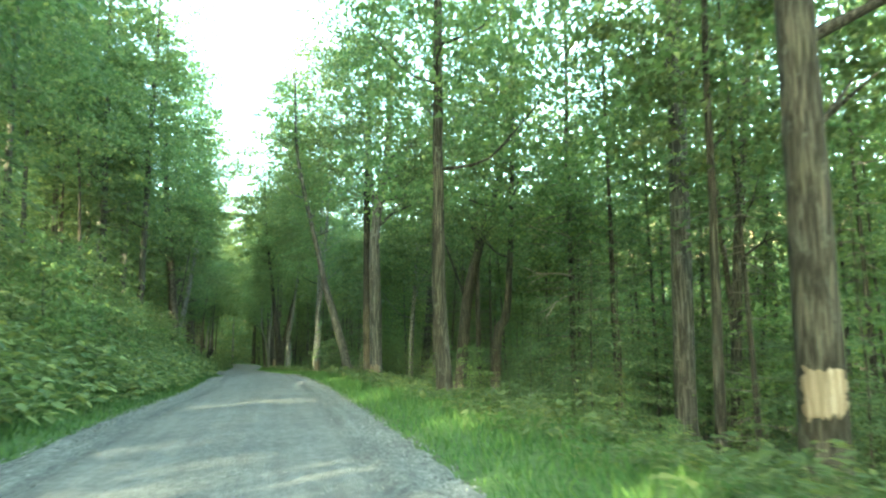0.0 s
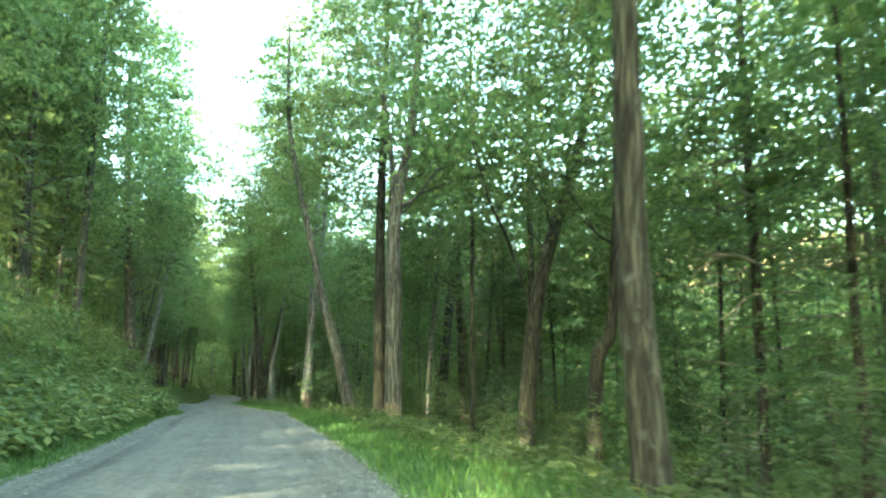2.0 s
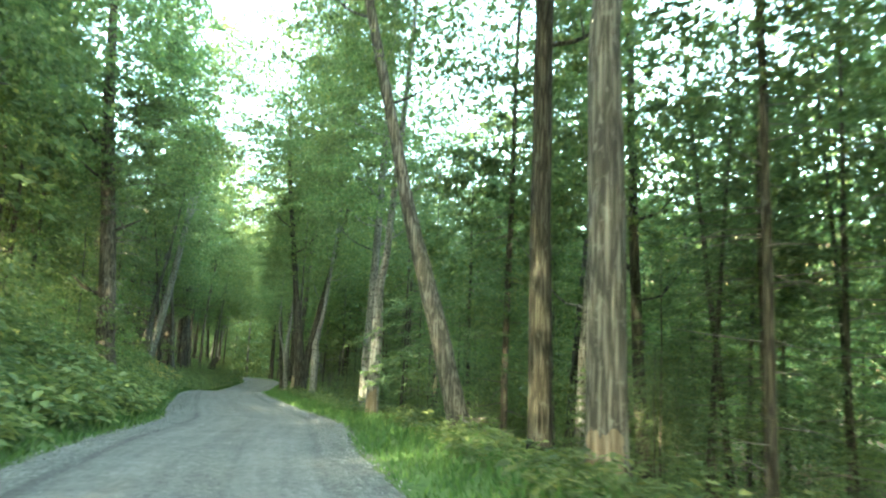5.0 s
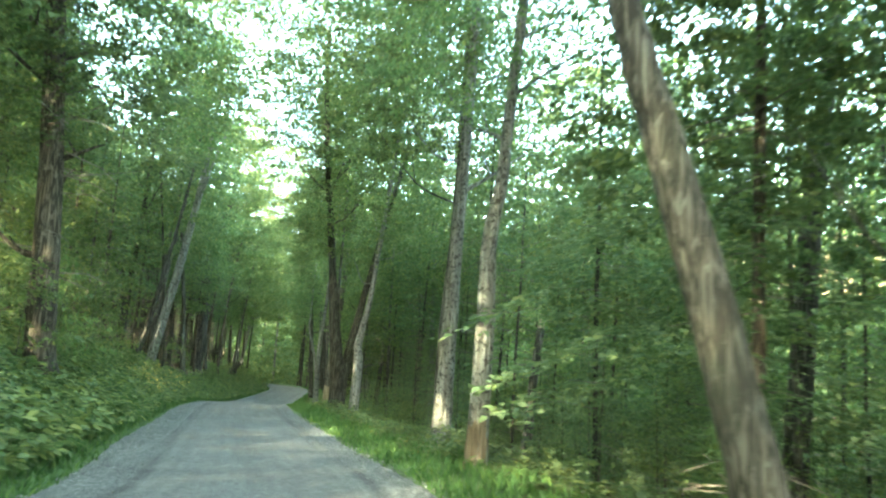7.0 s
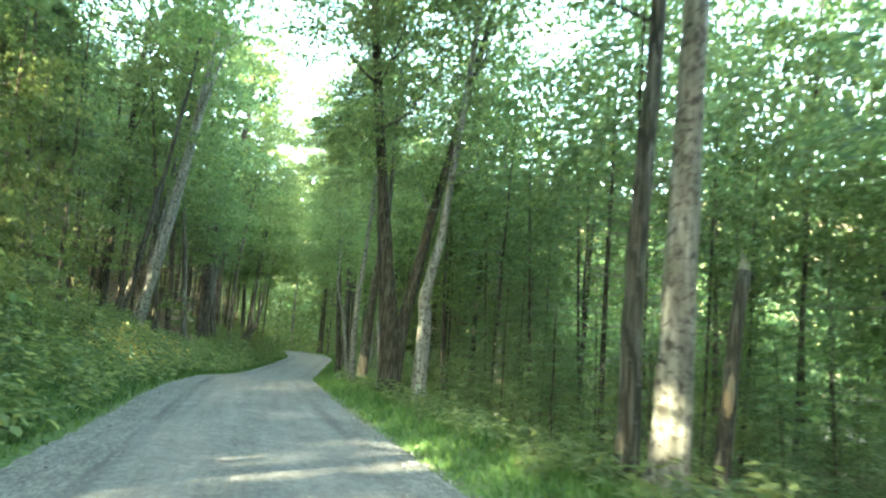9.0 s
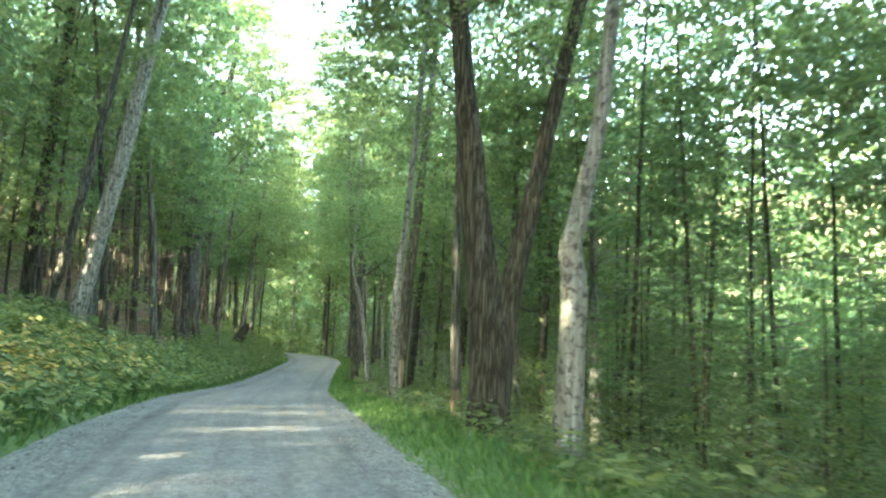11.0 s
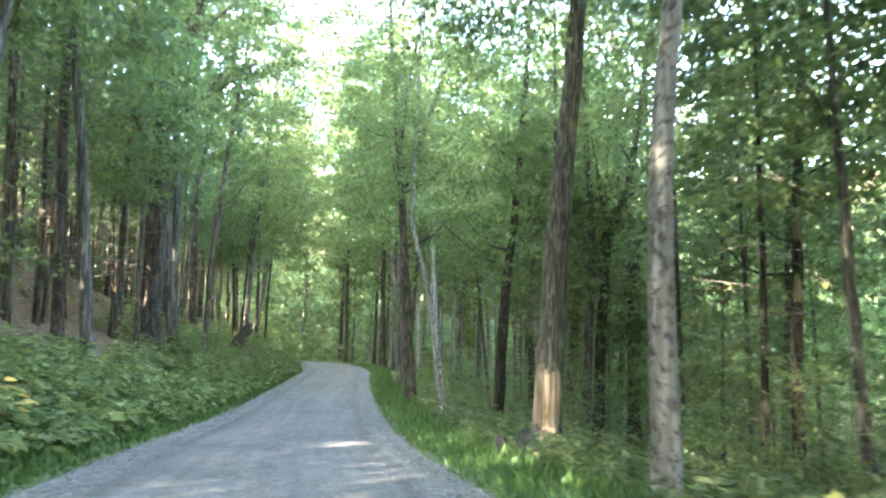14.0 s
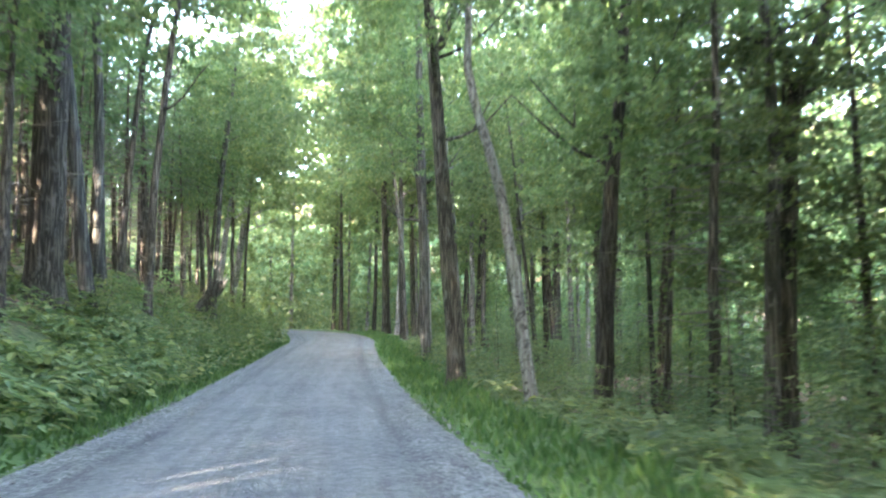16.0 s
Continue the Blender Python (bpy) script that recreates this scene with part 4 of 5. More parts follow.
# on the bank
tree("conifer_tree", [(-24.2, 72.0, 2), (-24.6, 72, 7), (-25.3, 72, 14), (-25.6, 72, 21)], 0.92, BARK_PINE, "tall brown pine on the bank", "tree", UPSLOPE, 131, [(FINE_BOUGHS[0], 1.0, 1.25), (BOUGHS[1], 8.0, 1.25), (DEAD_TWIGS[0], 1.0, 1.2)], (4, 12, 6, 1.6))
tree("deciduous_tree", [(-22.2, 51.6, 4), (-22.3, 51.6, 14), (-22.4, 51.6, 24)], 0.5, BARK_DARK, "dark tree rising out of the leafy bank", "tree", UPSLOPE, 132, [(MID_CROWNS[1], 9, 1.0)])
tree("deciduous_tree", [(-21.2, 55.4, 4), (-21.0, 55.4, 11), (-20.7, 55.4, 20), (-20.5, 55.4, 24)], 0.5, BARK_DARK, "dark tree leaning gently above the road", "tree", UPSLOPE, 133, [(MID_CROWNS[2], 11, 0.9)])
tree("deciduous_tree", [(-35.87, 105.7, 2), (-34.49, 105.8, 8.5), (-33.43, 105.9, 14.2), (-32.98, 106, 18), (-32.7, 106, 22)], 0.7, BARK_PALE,
     "tall pale tree leaning across from the bank", "tree", UPSLOPE, 134, [(CROWNS[3], 20, 0.85)], (12, 20, 6, 3), forks=[([(-33.3, 105.9, 14.8), (-32.4, 105.9, 18), (-31.3, 105.9, 21)], 0.28)], sink=0.6)
tree("deciduous_tree", [(-41.12, 128.8, 2), (-40.98, 128.8, 9.2), (-40.8, 128.8, 13.6), (-39.6, 129, 17.9), (-38.8, 129, 21)], 1.05, BARK_PINE,
     "thick brown tree with rough bark on the bank", "tree", UPSLOPE, 135, [(CROWNS[0], 16, 1.0), (DEAD_TWIGS[0], 1.0, 1.4)], (9, 18, 8, 3), forks=[([(-40.85, 128.8, 12.6), (-41.2, 128.8, 15), (-41.4, 128.8, 19)], 0.4)])
tree("conifer_tree", [(-40.26, 120.1, 2), (-40.6, 120, 11), (-40.8, 120, 18)], 0.42, BARK_PINE, "straight brown conifer on the bank", "tree", UPSLOPE, 136, [(BOUGHS[1], 3.5, 0.9), (DEAD_TWIGS[2], 1.0, 1.3)], ())
tree("deciduous_tree", [(-50.6, 168.5, 3), (-49.6, 169, 11), (-48.6, 169, 18)], 0.5, BARK_PALE, "pale bare-stemmed tree leaning to the road", "tree", UPSLOPE, 137, [(FAR_CROWNS[1], 11, 0.8)])
tree("deciduous_tree", [(-52.2, 176, 3), (-50.1, 176, 15), (-49.4, 176, 20)], 0.6, BARK_PALE, "pale tree leaning to the road", "tree", UPSLOPE, 138, [(FAR_CROWNS[2], 12, 0.8)])
tree("deciduous_tree", [(-36.3, 104.5, 2), (-35.61, 104.5, 4.9), (-34.68, 104.5, 9.5), (-34.16, 104.5, 12.1), (-33.2, 104.5, 18)], 0.42, BARK_GREY, "slim brown tree leaning beside the pale one", "tree", UPSLOPE, 139, [(MID_CROWNS[1], 13, 0.8)], (11, 17, 4, 2.4))
tree("deciduous_tree", [(-39.2, 108.0, 3), (-39.0, 108, 8), (-38.7, 108, 12.5), (-38.2, 108, 21)], 0.62, BARK_DARK, "dark straight tree higher on the bank", "tree", UPSLOPE, 142, [(MID_CROWNS[2], 13, 1.0)], (9, 18, 6, 3))
tree("deciduous_tree", [(-27.1, 150.0, 0), (-26.98, 150, 6.2), (-26.64, 150, 12.6), (-26.5, 150, 18)], 0.4, BARK_GREY, "slender grey tree below the bend", "tree", ROADSIDE, 143, [(MID_CROWNS[0], 9, 0.8)], (8, 15, 5, 2.8))
tree("deciduous_tree", [(-23.6, 142.0, 0), (-23.65, 142, 5.5), (-23.17, 142, 9.4), (-22.5, 142, 17)], 0.36, BARK_DARK, "slender dark tree bending above the hollow", "tree", ROADSIDE, 144, [(MID_CROWNS[1], 9, 0.8)], (8, 15, 5, 2.8))
tree("deciduous_tree", [(2.1, 38.0, 0), (2.34, 38, 2.4), (2.76, 38, 3.4), (2.97, 38, 4.9), (3.3, 38, 11), (3.4, 38, 17)], 0.5, BARK_DARK, "dark crooked tree below the verge", "tree", ROADSIDE, 145, [(CROWNS[1], 8.5, 0.8)], (7, 14, 5, 2.8))


def broken_snag():
    """A dead trunk with a splintered top and a scar of raw wood."""
    rng = np.random.default_rng(5)
    x, y = -9.25, 83.39
    thing = tagged(new("dead_snag"), "dead broken trunk with splintered top and orange scar", "dead tree")
    thing.location = (x, y, land(x, y))
    line = wander(rng, smooth_line([(0, 0, -0.3), (0.22, 0, 2.6), (0.6, 0, 6.3)], 22), 0.015)
    v, f = tube_arrays(line, np.linspace(0.24, 0.17, 22), 14, rng, 0.05, 0.4)
    part("trunk", mesh_from("trunk", v, f, BARK_GREY, True), thing)
    spikes = [tube_arrays([line[-1] + np.array([0.11 * math.cos(a), 0.11 * math.sin(a), -0.25]), line[-1] + np.array([0.13 * math.cos(a), 0.13 * math.sin(a), h])], [0.06, 0.008], 4, rng)
              for a, h in ((0.3, 0.35), (1.8, 0.7), (3.2, 0.25), (4.6, 0.45))]
    v, f = joined(spikes)
    part("splinters", mesh_from("splinters", v, f, BLEACHED_OR_SUNLIT_WOOD), thing, "splintered bleached wood")
    v, f = tube_arrays([line[9] + np.array([-0.03, -0.1, 0]), line[12] + np.array([-0.03, -0.11, 0]), line[15] + np.array([-0.02, -0.09, 0])], [0.07, 0.13, 0.05], 8, rng, 0.1)
    part("scar", mesh_from("scar", v, f, SUN_OR_RAW_WOOD, True), thing, "raw orange wood where bark is gone")


def cut_stump(x, y, girth, height, label):
    """A sawn stump with a ring-marked top."""
    rng = np.random.default_rng(int(abs(x * 10)))
    thing = tagged(new("tree_stump"), label, "tree stump")
    thing.location = (x, y, land(x, y))
    line = smooth_line([(0, 0, -0.2), (0.02, 0, height * 0.5), (0.03, 0.02, height)], 9)
    v, f = tube_arrays(line, np.linspace(girth * 0.58, girth * 0.5, 9), 14, rng, 0.05, 0.5)
    part("trunk", mesh_from("trunk", v, f, BARK_GREY, True), thing)
    v, f = tube_arrays([(0.03, 0.02, height - 0.03), (0.03, 0.02, height + 0.012)], [girth * 0.46, girth * 0.43], 14, rng, 0.03)
    part("cut_face", mesh_from("cut_face", v, f, SUN_OR_RAW_WOOD), thing, "weathered sawn top")


def fallen_branch(ends, thick, seed, label):
    """A dead branch lying on the ground, with a few side twigs."""
    rng = np.random.default_rng(seed)
    a, b = (np.array([x, y, land(x, y) + up]) for x, y, up in ends)
    thing = tagged(new("fallen_branch"), label, "dead branch")
    thing.location = a
    line = wander(rng, smooth_line([(0, 0, 0), (b - a) * 0.5 + np.array([0.1, 0, 0.06]), b - a], 12), 0.02)
    v, f = tube_arrays(line, np.linspace(thick / 2, thick / 5, 12), 8, rng, 0.05)
    part("stem", mesh_from("stem", v, f, BLEACHED_OR_SUNLIT_WOOD, True), thing)
    for k in (4, 6, 8, 10):
        tip = line[k] + np.array([rng.normal(0, 0.4), rng.normal(0, 0.4), rng.uniform(0.1, 0.5)])
        v, f = tube_arrays([line[k], (line[k] + tip) / 2 + np.array([0, 0, 0.05]), tip], [thick / 6, thick / 8, thick / 16], 4, rng)
        part("twig", mesh_from("twig", v, f, TWIG), thing)


def bare_boughs(thing, boughs, thick, seed):
    """Dead boughs on a trunk, painted pale as if sunlit, each fanning out into thin tips (world places)."""
    rng = np.random.default_rng(seed)
    foot = np.array(thing.location)
    for root, knee, tips in boughs:
        root, knee = np.array(root) - foot, np.array(knee) - foot
        pieces = [tube_arrays(smooth_line([root, (root + knee) / 2 + np.array([0, 0, 0.05]), knee], 6), np.linspace(thick, thick * 0.7, 6), 6, rng)]
        for tip in tips:
            tip = np.array(tip) - foot
            line = smooth_line([knee, knee + (tip - knee) * 0.5 + rng.normal(0, 0.05, 3), tip], 6)
            pieces.append(tube_arrays(line, np.linspace(thick * 0.6, thick * 0.12, 6), 5, rng))
            side = line[3] + (tip - knee) * 0.35 + rng.normal(0, 0.12, 3)
            pieces.append(tube_arrays([line[3], side], [thick * 0.3, thick * 0.1], 4, rng))
        v, f = joined(pieces)
        part("dead_bough", mesh_from("dead_bough", v, f, BLEACHED_OR_SUNLIT_WOOD, True), thing, "bare bough painted pale as if sunlit, fanning into thin tips")


def bank_stump():
    """A broken, leaning stub on the bank."""
    rng = np.random.default_rng(6)
    x, y = -44.6, 149.4
    thing = tagged(new("broken_stump"), "dark broken stump leaning out of the bank", "tree stump")
    thing.location = (x, y, land(x, y) - 0.15)
    line = wander(rng, smooth_line([(-0.2, 0, -0.6), (0.5, 0, 0.8), (1.3, 0, 1.9)], 12), 0.02)
    v, f = tube_arrays(line, np.linspace(0.55, 0.34, 12), 14, rng, 0.08, 0.3)
    part("trunk", mesh_from("trunk", v, f, BARK_DARK, True), thing)
    v, f = joined([tube_arrays([line[-1] + np.array([dx, dy, -0.2]), line[-1] + np.array([dx * 1.6 + 0.25, dy * 1.6, h])], [0.12, 0.02], 5, rng) for dx, dy, h in ((0.15, -0.1, 0.3), (0.0, 0.15, 0.55), (-0.15, -0.05, 0.2))])
    part("splinters", mesh_from("splinters", v, f, BLEACHED_OR_SUNLIT_WOOD), thing, "pale splintered break")


broken_snag()
bank_stump()
cut_stump(-24.25, 109.5, 0.34, 0.42, "short weathered stump beside the stout tree")
cut_stump(-24.75, 109.1, 0.2, 0.3, "small weathered stump at the edge of the grass")
fallen_branch([(-26.6, 124.6, 0.1), (-24.6, 126.4, 0.15)], 0.14, 1, "dead branch lying across the slope")
fallen_branch([(-27.6, 126.2, 0.25), (-25.6, 125.2, 0.05)], 0.1, 2, "bare dead branch by the roots")
fallen_branch([(-5.6, 62.0, 0.1), (-7.2, 60.2, 0.9)], 0.08, 3, "pale dead branch propped on the ground")
fallen_branch([(-4.9, 61.2, 0.1), (-6.6, 59.6, 0.6)], 0.06, 4, "thin dead branch below the verge")
fallen_branch([(-8.0, 79.5, 0.1), (-5.2, 81.0, 0.2)], 0.12, 5, "dead branch lying in the hollow")
fallen_branch([(-36.2, 117.5, 0.1), (-38.6, 119.5, 0.2)], 0.1, 6, "dead branch on the leaf litter")
twiggy = tree("conifer_tree", [(4.95, 32.2, 0), (5.0, 32.2, 9), (5.1, 32.2, 15)], 0.26, BARK_DARK, "dead brown conifer with a mass of bare twigs and boughs painted sunlit", "dead tree", ROADSIDE, 141, [(DEAD_TWIGS[2], 0, 1.2), (DEAD_TWIGS[0], 1.5, 1.15), (DEAD_TWIGS[1], 3.0, 1.0)], ())
# the pale colour stands in for sunlight on these boughs
bare_boughs(twiggy, [((4.97, 32.15, 4.7), (4.0, 31.4, 4.75), [(3.0, 31.0, 4.95), (3.05, 30.8, 4.5), (3.1, 31.2, 4.2), (3.3, 30.6, 4.7)]),
                     ((4.96, 32.15, 3.95), (4.2, 31.3, 3.6), [(3.4, 30.9, 3.15), (3.5, 31.0, 2.75), (3.7, 30.7, 2.95)]),
                     ((4.98, 32.15, 6.3), (4.1, 31.5, 6.4), [(3.2, 31.2, 6.6), (3.3, 31.0, 6.25)])], 0.045, 19)

# ---- woodland round the road ----
# some of these places are only kept free for the camera's sight lines
TAKEN = [(4.95, 32.2), (4.0, 29.5), (3.2, 27.0), (3.4, 31.0), (-36.3, 104.5), (-39.2, 108), (-27.1, 150), (-23.6, 142), (2.2, 38), (-18, 144.5), (-0.85, 50.5), (1.9, 50.4), (-5.6, 63.6), (5.6, 12.5), (7.4, 25.2), (10.4, 28.7), (-0.1, 23.7), (-4.3, 48.9), (-5.2, 52.8), (-2.7, 63.3), (-8.2, 56.7), (1, 42.4), (-1.9, 72), (-0.6, 63.3), (-12.4, 76.8), (-12.1, 74.5),
         (-10.7, 66.8), (-15.4, 108.9), (-19.3, 92.8), (-17.8, 90.1), (-20.1, 96.4), (-22.7, 103), (-23.7, 111.5), (-29.2, 129), (-27.3, 123.5), (-31.2, 140.5), (-25.2, 127.5), (-21.2, 139.6),
         (-18.8, 133.4), (-17.2, 115.2), (-24.6, 72), (-22.2, 51.6), (-21, 55.4), (-35.9, 105.7), (-41, 128.8), (-40.3, 120.1), (-50.5, 168.8), (-52, 176), (-36.6, 101), (-9.2, 83.4), (-44.4, 149.4), (-43.3, 146), (-42.2, 143), (-41, 139.8)]


def plain_stem(seed, height, girth, lean, mat, sides=9, limbs=()):
    rng = np.random.default_rng(seed)
    line = wander(rng, smooth_line([(0, 0, -0.5), (lean * 0.35, 0, height * 0.45), (lean, 0, height)], 15), 0.02)
    radii = girth / 2 * (1 - 0.75 * np.linspace(0, 1, 15))
    pieces = [tube_arrays(line, radii, sides, rng, 0.03, 0.4)]
    if limbs:
        pieces += limbs_for(rng, line, radii, *limbs)
    v, f = joined(pieces)
    return mesh_from("trunk", v, f, mat, True)


def model(name, stem, crowns, label, category, group):
    thing = tagged(new(name), label, category, group)
    part("trunk", stem, thing)
    for kind, me, z, size in crowns:
        c = part(kind, me, thing)
        if kind == "dead_branch":
            c["kind"] = "stuff"
        c.location, c.scale = (0, 0, z), (size, size, size)
    return thing


def scatter(rng, count, ulo, uhi, ylo, yhi, gap, taken, bias=1.0, keep_off=1.6):
    """Uneven places with a least distance from each other and from what stands already."""
    out, tries = [], 0
    while len(out) < count and tries < count * 40:
        tries += 1
        y = rng.uniform(ylo, yhi)
        u = ulo + (uhi - ulo) * rng.uniform(0, 1) ** bias
        x = float(beside(u, y))
        if all((x - a) ** 2 + (y - b) ** 2 > gap ** 2 for a, b in out) and all((x - a) ** 2 + (y - b) ** 2 > keep_off ** 2 for a, b in taken):
            out.append((x, y))
    taken.extend(out)
    return out


def plant(models, places, rng, low=0.8, high=1.2, tall=1.0):
    """Sets the models out over the places; each model itself stands at the first place it gets."""
    used = set()
    for x, y in places:
        i = int(rng.integers(len(models)))
        s = rng.uniform(low, high)
        lean = rng.normal(0, 1.6, 2)
        m = pose(x, y, land(x, y), lean[0], lean[1], rng.uniform(0, 360)) @ Matrix.Diagonal((s, s, s * rng.uniform(0.9, 1.15) * tall, 1))
        if i in used:
            copy_thing(models[i], m)
        else:
            models[i].matrix_basis = m
            used.add(i)
    for i, ob in enumerate(models):
        if i not in used:
            for o in (*ob.children_recursive, ob):
                bpy.data.objects.remove(o)


SPARSE = np.random.default_rng(41)
WOOD = "trees deeper in the wood"
conifers = [model("conifer_tree", plain_stem(60 + i, 17.5, 0.16 + 0.05 * i, 0.3, BARK_DARK), [("crown", BOUGHS[i], 4.0, 0.9), ("dead_branch", DEAD_TWIGS[i], 0, 1.0)],
                  "thin dark conifer with bare dead lower branches", "tree", WOOD) for i in range(3)]
plant(conifers, scatter(SPARSE, 64, 10.0, 28, -10, 122, 2.0, TAKEN, 1.15, 2.4), SPARSE, 0.75, 1.15)
broadleaves = [model("deciduous_tree", plain_stem(70 + i, 17.0, 0.3 + 0.06 * i, 1.0 - 0.5 * i, (BARK_DARK, BARK_GREY, BARK_DARK)[i], 9, (5, 13, 5, 2.6)), [("crown", FAR_CROWNS[i], 6.0 + i, 1.0)],
                     "slender leafy tree deep in the wood", "tree", WOOD) for i in range(3)]
plant(broadleaves, scatter(SPARSE, 26, 21, 46, -25, 200, 5.0, TAKEN, 1.0, 2.2), SPARSE, 0.8, 1.25)
slender = [model("deciduous_tree", plain_stem(75 + i, 16.0, 0.2 + 0.05 * i, 0.9 - 0.6 * i, (BARK_DARK, BARK_GREY, BARK_DARK)[i], 9, (6, 13, 4, 2.2)), [("crown", MID_CROWNS[i], 5.0 + i, 0.85)],
                 "slender dark-stemmed tree below the verge", "tree", ROADSIDE) for i in range(3)]
plant(slender, scatter(SPARSE, 34, 9.5, 24, 8, 165, 4.2, TAKEN, 1.0, 2.6), SPARSE, 0.85, 1.25)
slope_conifers = [model("conifer_tree", plain_stem(80 + i, 18.0, 0.28 + 0.06 * i, 0.5, BARK_PINE), [("crown", BOUGHS[i], 3.0, 1.0), ("dead_branch", DEAD_TWIGS[i], 0.5, 1.2)],
                        "brown bare-stemmed conifer on the slope", "tree", UPSLOPE) for i in range(3)]
plant(slope_conifers, scatter(SPARSE, 130, -8.6, -24, 84, 200, 1.6, TAKEN, 1.3, 1.6), SPARSE, 0.75, 1.2)
poles = [model("dead_conifer", plain_stem(140 + i, 14.0 + i, 0.16 + 0.05 * i, 0.7 * i, BARK_PINE), [("dead_branch", DEAD_TWIGS[i], 0.5, 1.1)],
               "bare brown conifer pole with dead side branches", "dead tree", UPSLOPE) for i in range(3)]
plant(poles, scatter(SPARSE, 80, -9.5, -26, 98, 195, 1.2, TAKEN, 1.2, 1.0), SPARSE, 0.8, 1.2)
hemlocks = [model("conifer_tree", plain_stem(100 + i, 16.0, 0.26 + 0.05 * i, 0.3, BARK_PINE), [("crown", BOUGHS[i], -3.4 - 0.5 * i, 1.1)],
                  "dark conifer with layered drooping boughs on the bank", "tree", UPSLOPE) for i in range(2)]
plant(hemlocks, scatter(SPARSE, 16, -9.5, -15, 14, 96, 3.5, TAKEN, 1.0, 2.0), SPARSE, 0.8, 1.1)
leaning = [model("deciduous_tree", plain_stem(85 + i, 17.0, 0.3 + 0.04 * i, 2.4, (BARK_PINE, BARK_DARK, BARK_GREY)[i], 10, (8, 14, 4, 2.8)), [("crown", MID_CROWNS[i], 7.5, 1.05)],
                 "leaning tree on the edge of the bank", "tree", UPSLOPE) for i in range(3)]
plant(leaning, scatter(SPARSE, 15, -6.6, -9.5, 108, 186, 4.5, TAKEN, 1.0, 2.0), SPARSE, 0.85, 1.2)
OVERHANG = "tall trees whose crowns meet over the road"
# first three: unseen, added to block sun; the fourth also shades the forked trunk
for k, (u, y, lean) in enumerate([(-9.0, -18.0, 0.4), (-8.0, -6.0, 0.4), (-10.0, 5.0, 0.4), (-13.0, 77.5, 0.5), (-12.0, 66.0, 0.8), (-13.5, 97.0, 0.8), (-13.5, 88.5, 0.6), (-9.2, 114.5, 0.9), (-6.5, 137.0, 1.0), (5.2, 146.5, -0.8), (-6.3, 150.5, 0.8), (4.9, 160.5, -0.8), (-6.0, 168.0, 0.7)]):
    x = float(beside(u, y))
    z = land(x, y)
    TAKEN.append((x, y))
    tree("deciduous_tree", [(x, y, z), (x + lean * 0.3, y, z + 6), (x + lean, y, z + 12), (x + lean * 1.8, y, z + 18)], 0.26 + 0.05 * (k % 3), (BARK_DARK, BARK_GREY, BARK_PINE)[k % 3],
         "tall slender tree arching over the road or added to block sun", "tree", OVERHANG, 160 + k, [(FAR_CROWNS[k % 3], 3.5, 1.0) if k < 6 else (MID_CROWNS[k % 3], 10.5 + k % 3, 0.8)], (8, 16, 5, 3.2), sides=12, reach=1.2)
slope_broadleaves = [model("deciduous_tree", plain_stem(90 + i, 18.0, 0.32 + 0.06 * i, 1.2 - 0.6 * i, (BARK_DARK, BARK_GREY, BARK_DARK)[i], 9, (5, 13, 5, 2.6)), [("crown", FAR_CROWNS[i], 6.0 + i, 1.0)],
                           "dark leafy tree on the slope", "tree", UPSLOPE) for i in range(3)]
# those behind the start are unseen, set there to block the sun
plant(slope_broadleaves, scatter(SPARSE, 64, -12.0, -34, -60, 96, 2.5, TAKEN, 1.2, 1.8), SPARSE, 0.95, 1.35, 1.1)
plant([model("deciduous_tree", plain_stem(95 + i, 20.0, 0.36, 0.8, BARK_DARK, 9, (5, 13, 5, 2.6)), [("crown", FAR_CROWNS[i], 7.0 + 2.0 * i, 1.0)], "dark leafy tree beyond the bend", "tree", WOOD) for i in range(3)],
      scatter(SPARSE, 26, 4.6, 40, 158, 215, 4.0, TAKEN, 1.2), SPARSE, 0.95, 1.35)
bend_trees = [model("deciduous_tree", plain_stem(105 + i, 19.0, 0.3 + 0.07 * i, 0.5 - 0.4 * i, (BARK_GREY, BARK_PALE, BARK_DARK)[i], 9, (8, 15, 4, 2.6)), [("crown", FAR_CROWNS[i], 6.0 + 3.0 * i, 0.85)],
                    "tall straight-stemmed tree standing at the bend", "tree", "straight trees at the bend") for i in range(3)]
plant(bend_trees, scatter(SPARSE, 36, 3.8, 20, 160, 205, 1.7, TAKEN, 1.0, 1.2), SPARSE, 0.85, 1.2)
# unseen hillside, added to block bright sky between the trees
far_woods("distant_woods", 60, 62, 125, -60, 300, 0.3, 17, 6500, 14, 1.15, "added wooded backdrop across the hollow", NEEDLE)
far_woods("tree_canopy", 61, 20, 58, 42, 140, 10, 26, 1500, 22, 0.45, "leafy canopy of the trees over the hollow")
far_woods("tree_canopy", 64, 10, 20, 36, 150, 9, 20, 1700, 48, 0.18, "leafy tops of the trees below the verge", LEAF_LIGHT)
far_woods("tree_canopy", 62, -34, -13.5, 84, 205, 8, 22, 1500, 60, 0.28, "closed green canopy over the conifer slope")
far_woods("tree_canopy", 63, -32, -14, -40, 88, 14, 28, 1300, 14, 0.45, "leafy canopy over the bank")
far_woods("distant_woods", 51, 32, 54, -40, 230, 1, 25, 4600, 14, 0.6, "distant green leafage beyond the hollow")
# oversized leaves and an unseen rear stretch, added to block the low sun
far_woods("distant_woods", 52, -62, -29, -90, 90, 0.5, 22, 4600, 14, 0.85, "green leafage high on the wooded slope")
